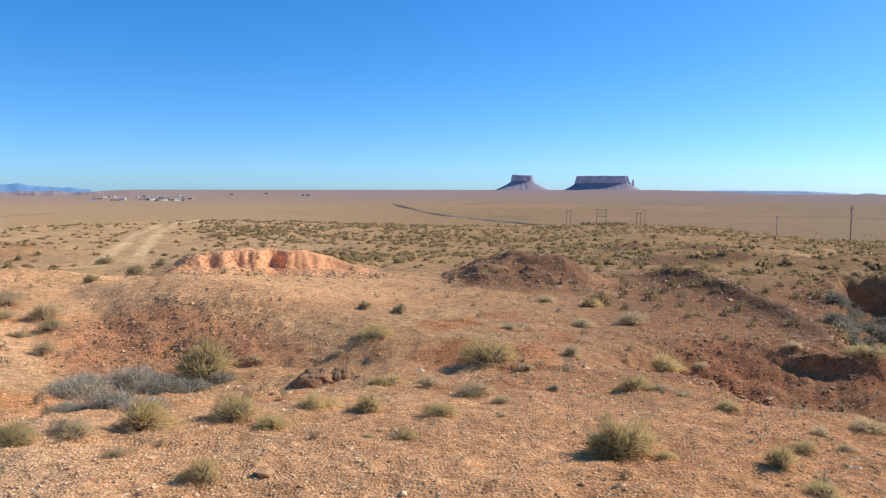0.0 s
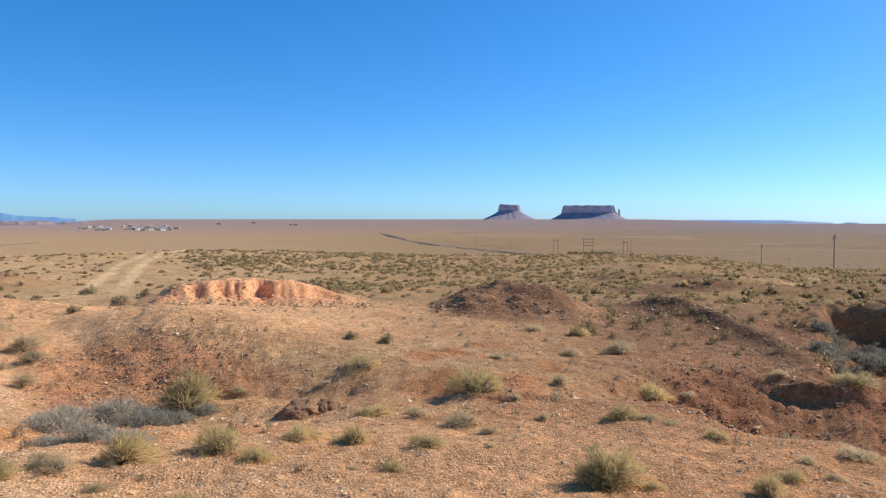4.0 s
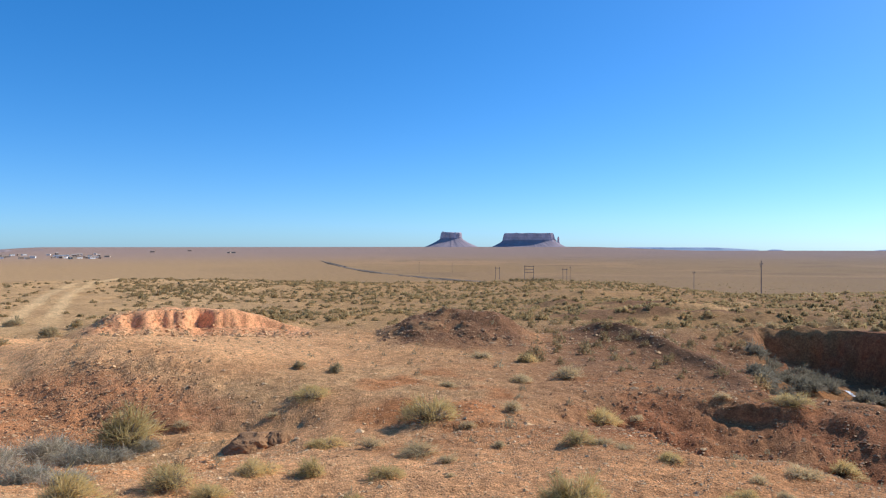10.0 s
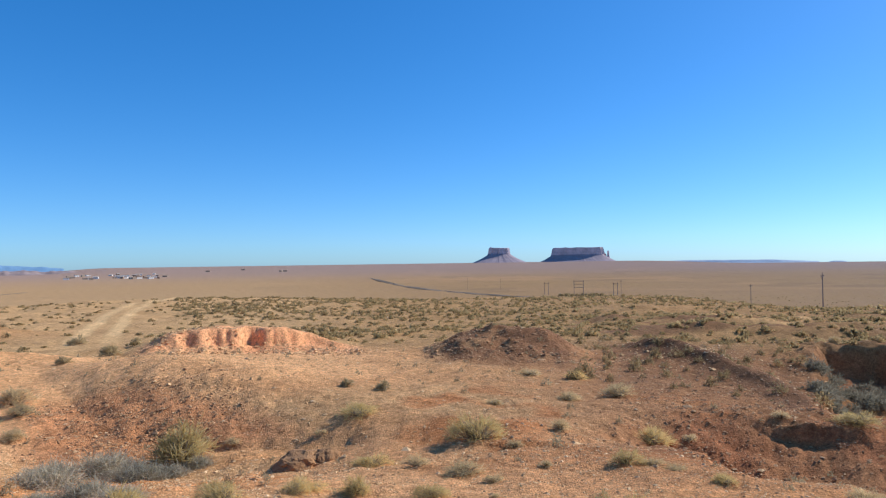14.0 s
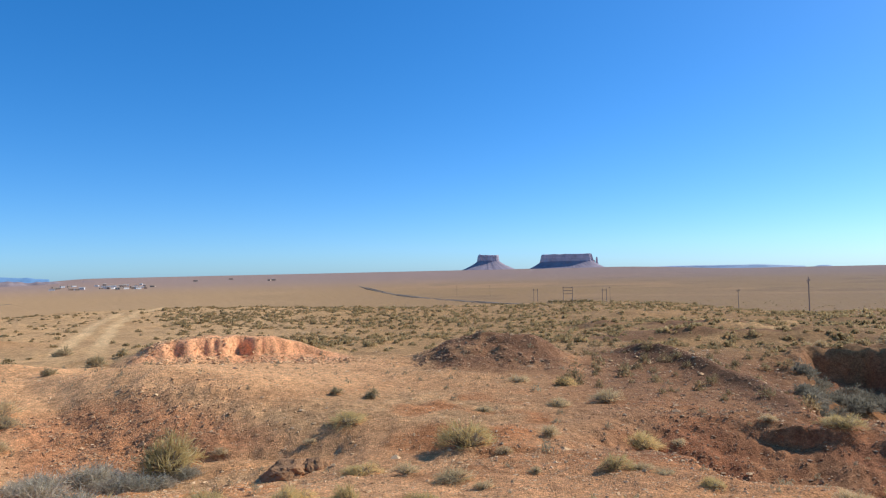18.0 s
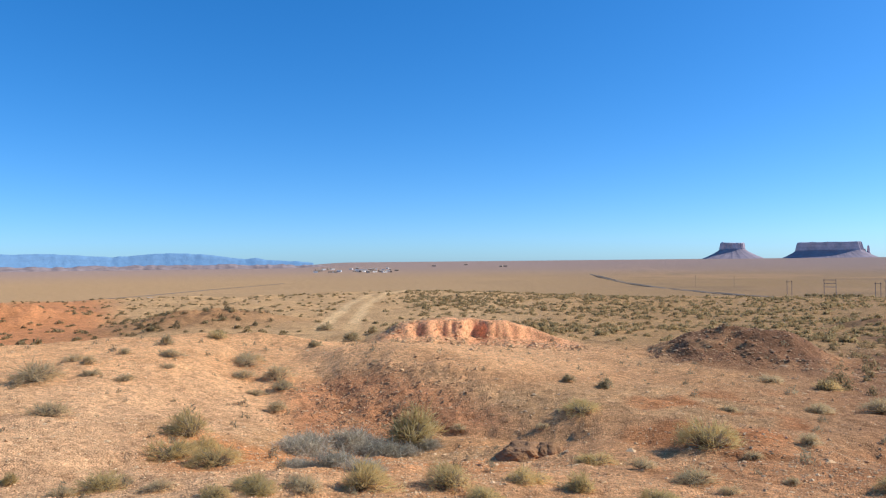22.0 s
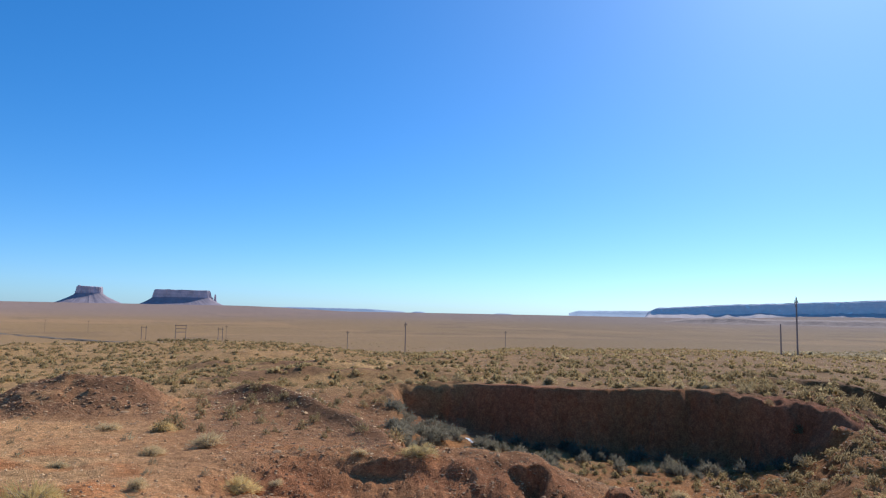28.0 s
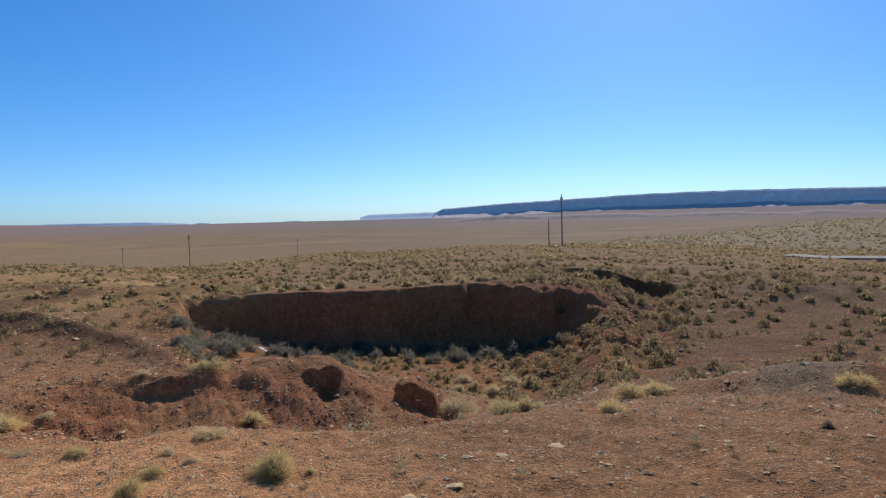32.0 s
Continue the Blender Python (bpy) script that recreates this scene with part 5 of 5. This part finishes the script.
def ribbon(name, pts, width, mat, label, lift=0.12, category="road"):
    """A strip laid along the ground through points of bearing and distance."""
    pp = np.array([bearing(a, d)[:2] for a, d in pts])
    t = np.linspace(0, len(pp) - 1, 90)
    xy = np.stack([np.interp(t, np.arange(len(pp)), pp[:, k]) for k in (0, 1)], -1)
    for _ in range(8):
        xy[1:-1] = (xy[:-2] + xy[1:-1] * 2 + xy[2:]) / 4
    tan = np.gradient(xy, axis=0)
    nrm = np.stack([-tan[:, 1], tan[:, 0]], -1) / np.linalg.norm(tan, axis=1)[:, None]
    gz = ground(xy[:, 0], xy[:, 1], False)
    gz = np.convolve(np.pad(gz, 12, mode="edge"), np.ones(25) / 25, "valid")
    rows = []
    for w in (-0.5, -0.25, 0, 0.25, 0.5):
        q = xy + nrm * w * width
        rows.append(np.concatenate([q, (gz + lift + 0.05 * (0.25 - w * w))[:, None]], 1))
    low = [np.stack([r[:, 0], r[:, 1], r[:, 2] - 1.2], -1) for r in (rows[0], rows[-1])]
    allr = [low[0]] + rows + [low[1]]
    return tagged(new(name, mesh_of(name, np.concatenate(allr), grid_faces(7, len(xy)), mat)), label, category, kind="structure")


ribbon("road", [(-4.6, 2050), (-3.2, 1500), (-1.2, 1080), (2.2, 790), (5.5, 640), (9.0, 545), (12.0, 470)], 6.0, M_ASPHALT, "two-lane dark asphalt road crossing the plain", 0.4)
ribbon("road", [(-4.0, 1900), (-1.4, 1180), (1.6, 860), (4.6, 700), (7.5, 610)], 3.5, M_ASPHALT, "dark dirt road running beside the asphalt", 0.35)
ribbon("road", [(79.2, 90), (82, 89.0), (85.4, 88.5), (90, 88), (100, 90)], 3.6, M_PAVED, "pale sunlit paved road beyond the scrub", 0.3)
ribbon("road", [(-46, 640), (-41, 760), (-36, 1000), (-30, 1300)], 6.0, M_ASPHALT, "dark wash line across the plain", 0.3)


def house(az, d, w, dp, h, wall, roof, pitch=0.25, turn=0.0, label="small house on the distant plain", wins=2):
    root = tagged(new("house"), label, "house", "distant settlement")
    part("wall", box(bmesh.new(), -w / 2, w / 2, -dp / 2, dp / 2, -1.5, h), wall, root)
    bm = bmesh.new()
    e, top = 0.4, h + pitch * dp / 2
    v = [bm.verts.new(p) for p in ((-w / 2 - e, -dp / 2 - e, h), (w / 2 + e, -dp / 2 - e, h), (w / 2 + e, dp / 2 + e, h), (-w / 2 - e, dp / 2 + e, h), (-w / 2 - e, 0, top), (w / 2 + e, 0, top))]
    for f in ((0, 1, 5, 4), (2, 3, 4, 5), (1, 2, 5), (3, 0, 4), (3, 2, 1, 0)):
        bm.faces.new([v[i] for i in f])
    part("roof", bm, roof, root)
    for k in range(wins):
        x = -w / 2 + w * (k + 0.7) / (wins + 0.4)
        part("window", box(bmesh.new(), x - 0.6, x + 0.6, -dp / 2 - 0.06, -dp / 2 + 0.05, h * 0.4, h * 0.75), M_PANE, root)
    x = w * 0.05
    part("door", box(bmesh.new(), x - 0.5, x + 0.5, -dp / 2 - 0.08, -dp / 2 + 0.05, 0.0, min(2.1, h * 0.8)), M_BROWN, root)
    root.matrix_world = Matrix.LocRotScale(on_ground(az, d), Euler((0, 0, -radians(az) + turn)), None)
    return root


rh = random.Random(9)
house(-23.65, 2480, 44, 16, 9, M_WHITE, M_PALEROOF, 0.1, 0.1, "long white building in the distant settlement", 6)
for k in range(44):
    az = rh.triangular(-27.8, -19.6, -22.8)
    wall = rh.choice((M_TAN, M_BROWN, M_WHITE, M_TAN, M_WHITE, M_WHITE))
    house(az, 2480 + rh.uniform(-190, 260), rh.uniform(8, 17), rh.uniform(7, 11), rh.uniform(4, 6.5), wall, rh.choice((M_ROOF, M_ROOF, M_PALEROOF)), 0.35, rh.uniform(-0.5, 0.5),
          {M_TAN.name: "tan stucco house in the distant settlement", M_BROWN.name: "brown house in the distant settlement", M_WHITE.name: "white house in the distant settlement"}[wall.name])
for az, d in ((-14.7, 3000), (-11.7, 2800), (-11.35, 2790), (-17.4, 2900)):
    house(az, d, rh.uniform(11, 18), 10, rh.uniform(4, 5.5), M_TAN, M_ROOF, 0.3, rh.uniform(-0.4, 0.4), "lone tan house far out on the plain")
house(-40.24, 610, 3.6, 2.6, 2.6, M_WHITE, M_PALEROOF, 0.1, 0.3, "small white shed on the plain", 1)
house(-37.35, 610, 7.0, 3.0, 2.4, M_TAN, M_ROOF, 0.15, 0.2, "low trailer home on the plain", 2)


def car(az, d, turn):
    root = tagged(new("car"), "small dark car on the distant road", "car")
    root.matrix_world = Matrix.LocRotScale(on_ground(az, d) + Vector((0, 0, 0.45)), Euler((0, 0, turn)), None)
    bm = box(bmesh.new(), -2.2, 2.2, -0.9, 0.9, 0.35, 0.95)
    bmesh.ops.bevel(bm, geom=bm.edges[:], offset=0.12, segments=2)
    part("body", bm, M_PAINT, root)
    bm = box(bmesh.new(), -1.2, 1.3, -0.78, 0.78, 0.93, 1.5)
    for v in bm.verts:
        if v.co.z > 1.2:
            v.co.x *= 0.72
    part("cabin", bm, M_PANE, root)
    for x in (-1.35, 1.35):
        for y in (-0.85, 0.85):
            bm = tube(-0.1, 0.1, 0.34, 0.34, 12)
            bmesh.ops.rotate(bm, verts=bm.verts, matrix=Matrix.Rotation(math.pi / 2, 3, "X"))
            bmesh.ops.translate(bm, verts=bm.verts, vec=(x, y, 0.34))
            part("wheel", bm, M_RUBBER, root)


car(-2.35, 1320, 1.9)


# ---- litter ----
def rag(az, d, size):
    """A crumpled pale sheet of litter lying in the wash."""
    n = 7
    rng = np.random.default_rng(77)
    u, v = np.meshgrid(np.linspace(-0.5, 0.5, n), np.linspace(-0.5, 0.5, n))
    z = 0.18 + 0.28 * fbm(u * 5, v * 5, 2, 3) + rng.uniform(-0.03, 0.03, u.shape)
    top = np.stack([u, v * 0.7, np.maximum(z, 0.02)], -1).reshape(-1, 3) * size
    low = top - np.array([0, 0, 0.02 * size])
    f = grid_faces(n, n)
    me = mesh_of("rag", np.concatenate([top, low]), np.concatenate([f, f[:, ::-1] + n * n]), M_WHITE)
    ob = tagged(new("rag", me), "crumpled white litter among the wash bushes", "litter")
    ob.matrix_world = Matrix.LocRotScale(on_ground(az, d) + Vector((0, 0, 0.25)), Euler((0.4, 0.2, 0.6)), None)


rag(36.8, 24.0, 0.42)
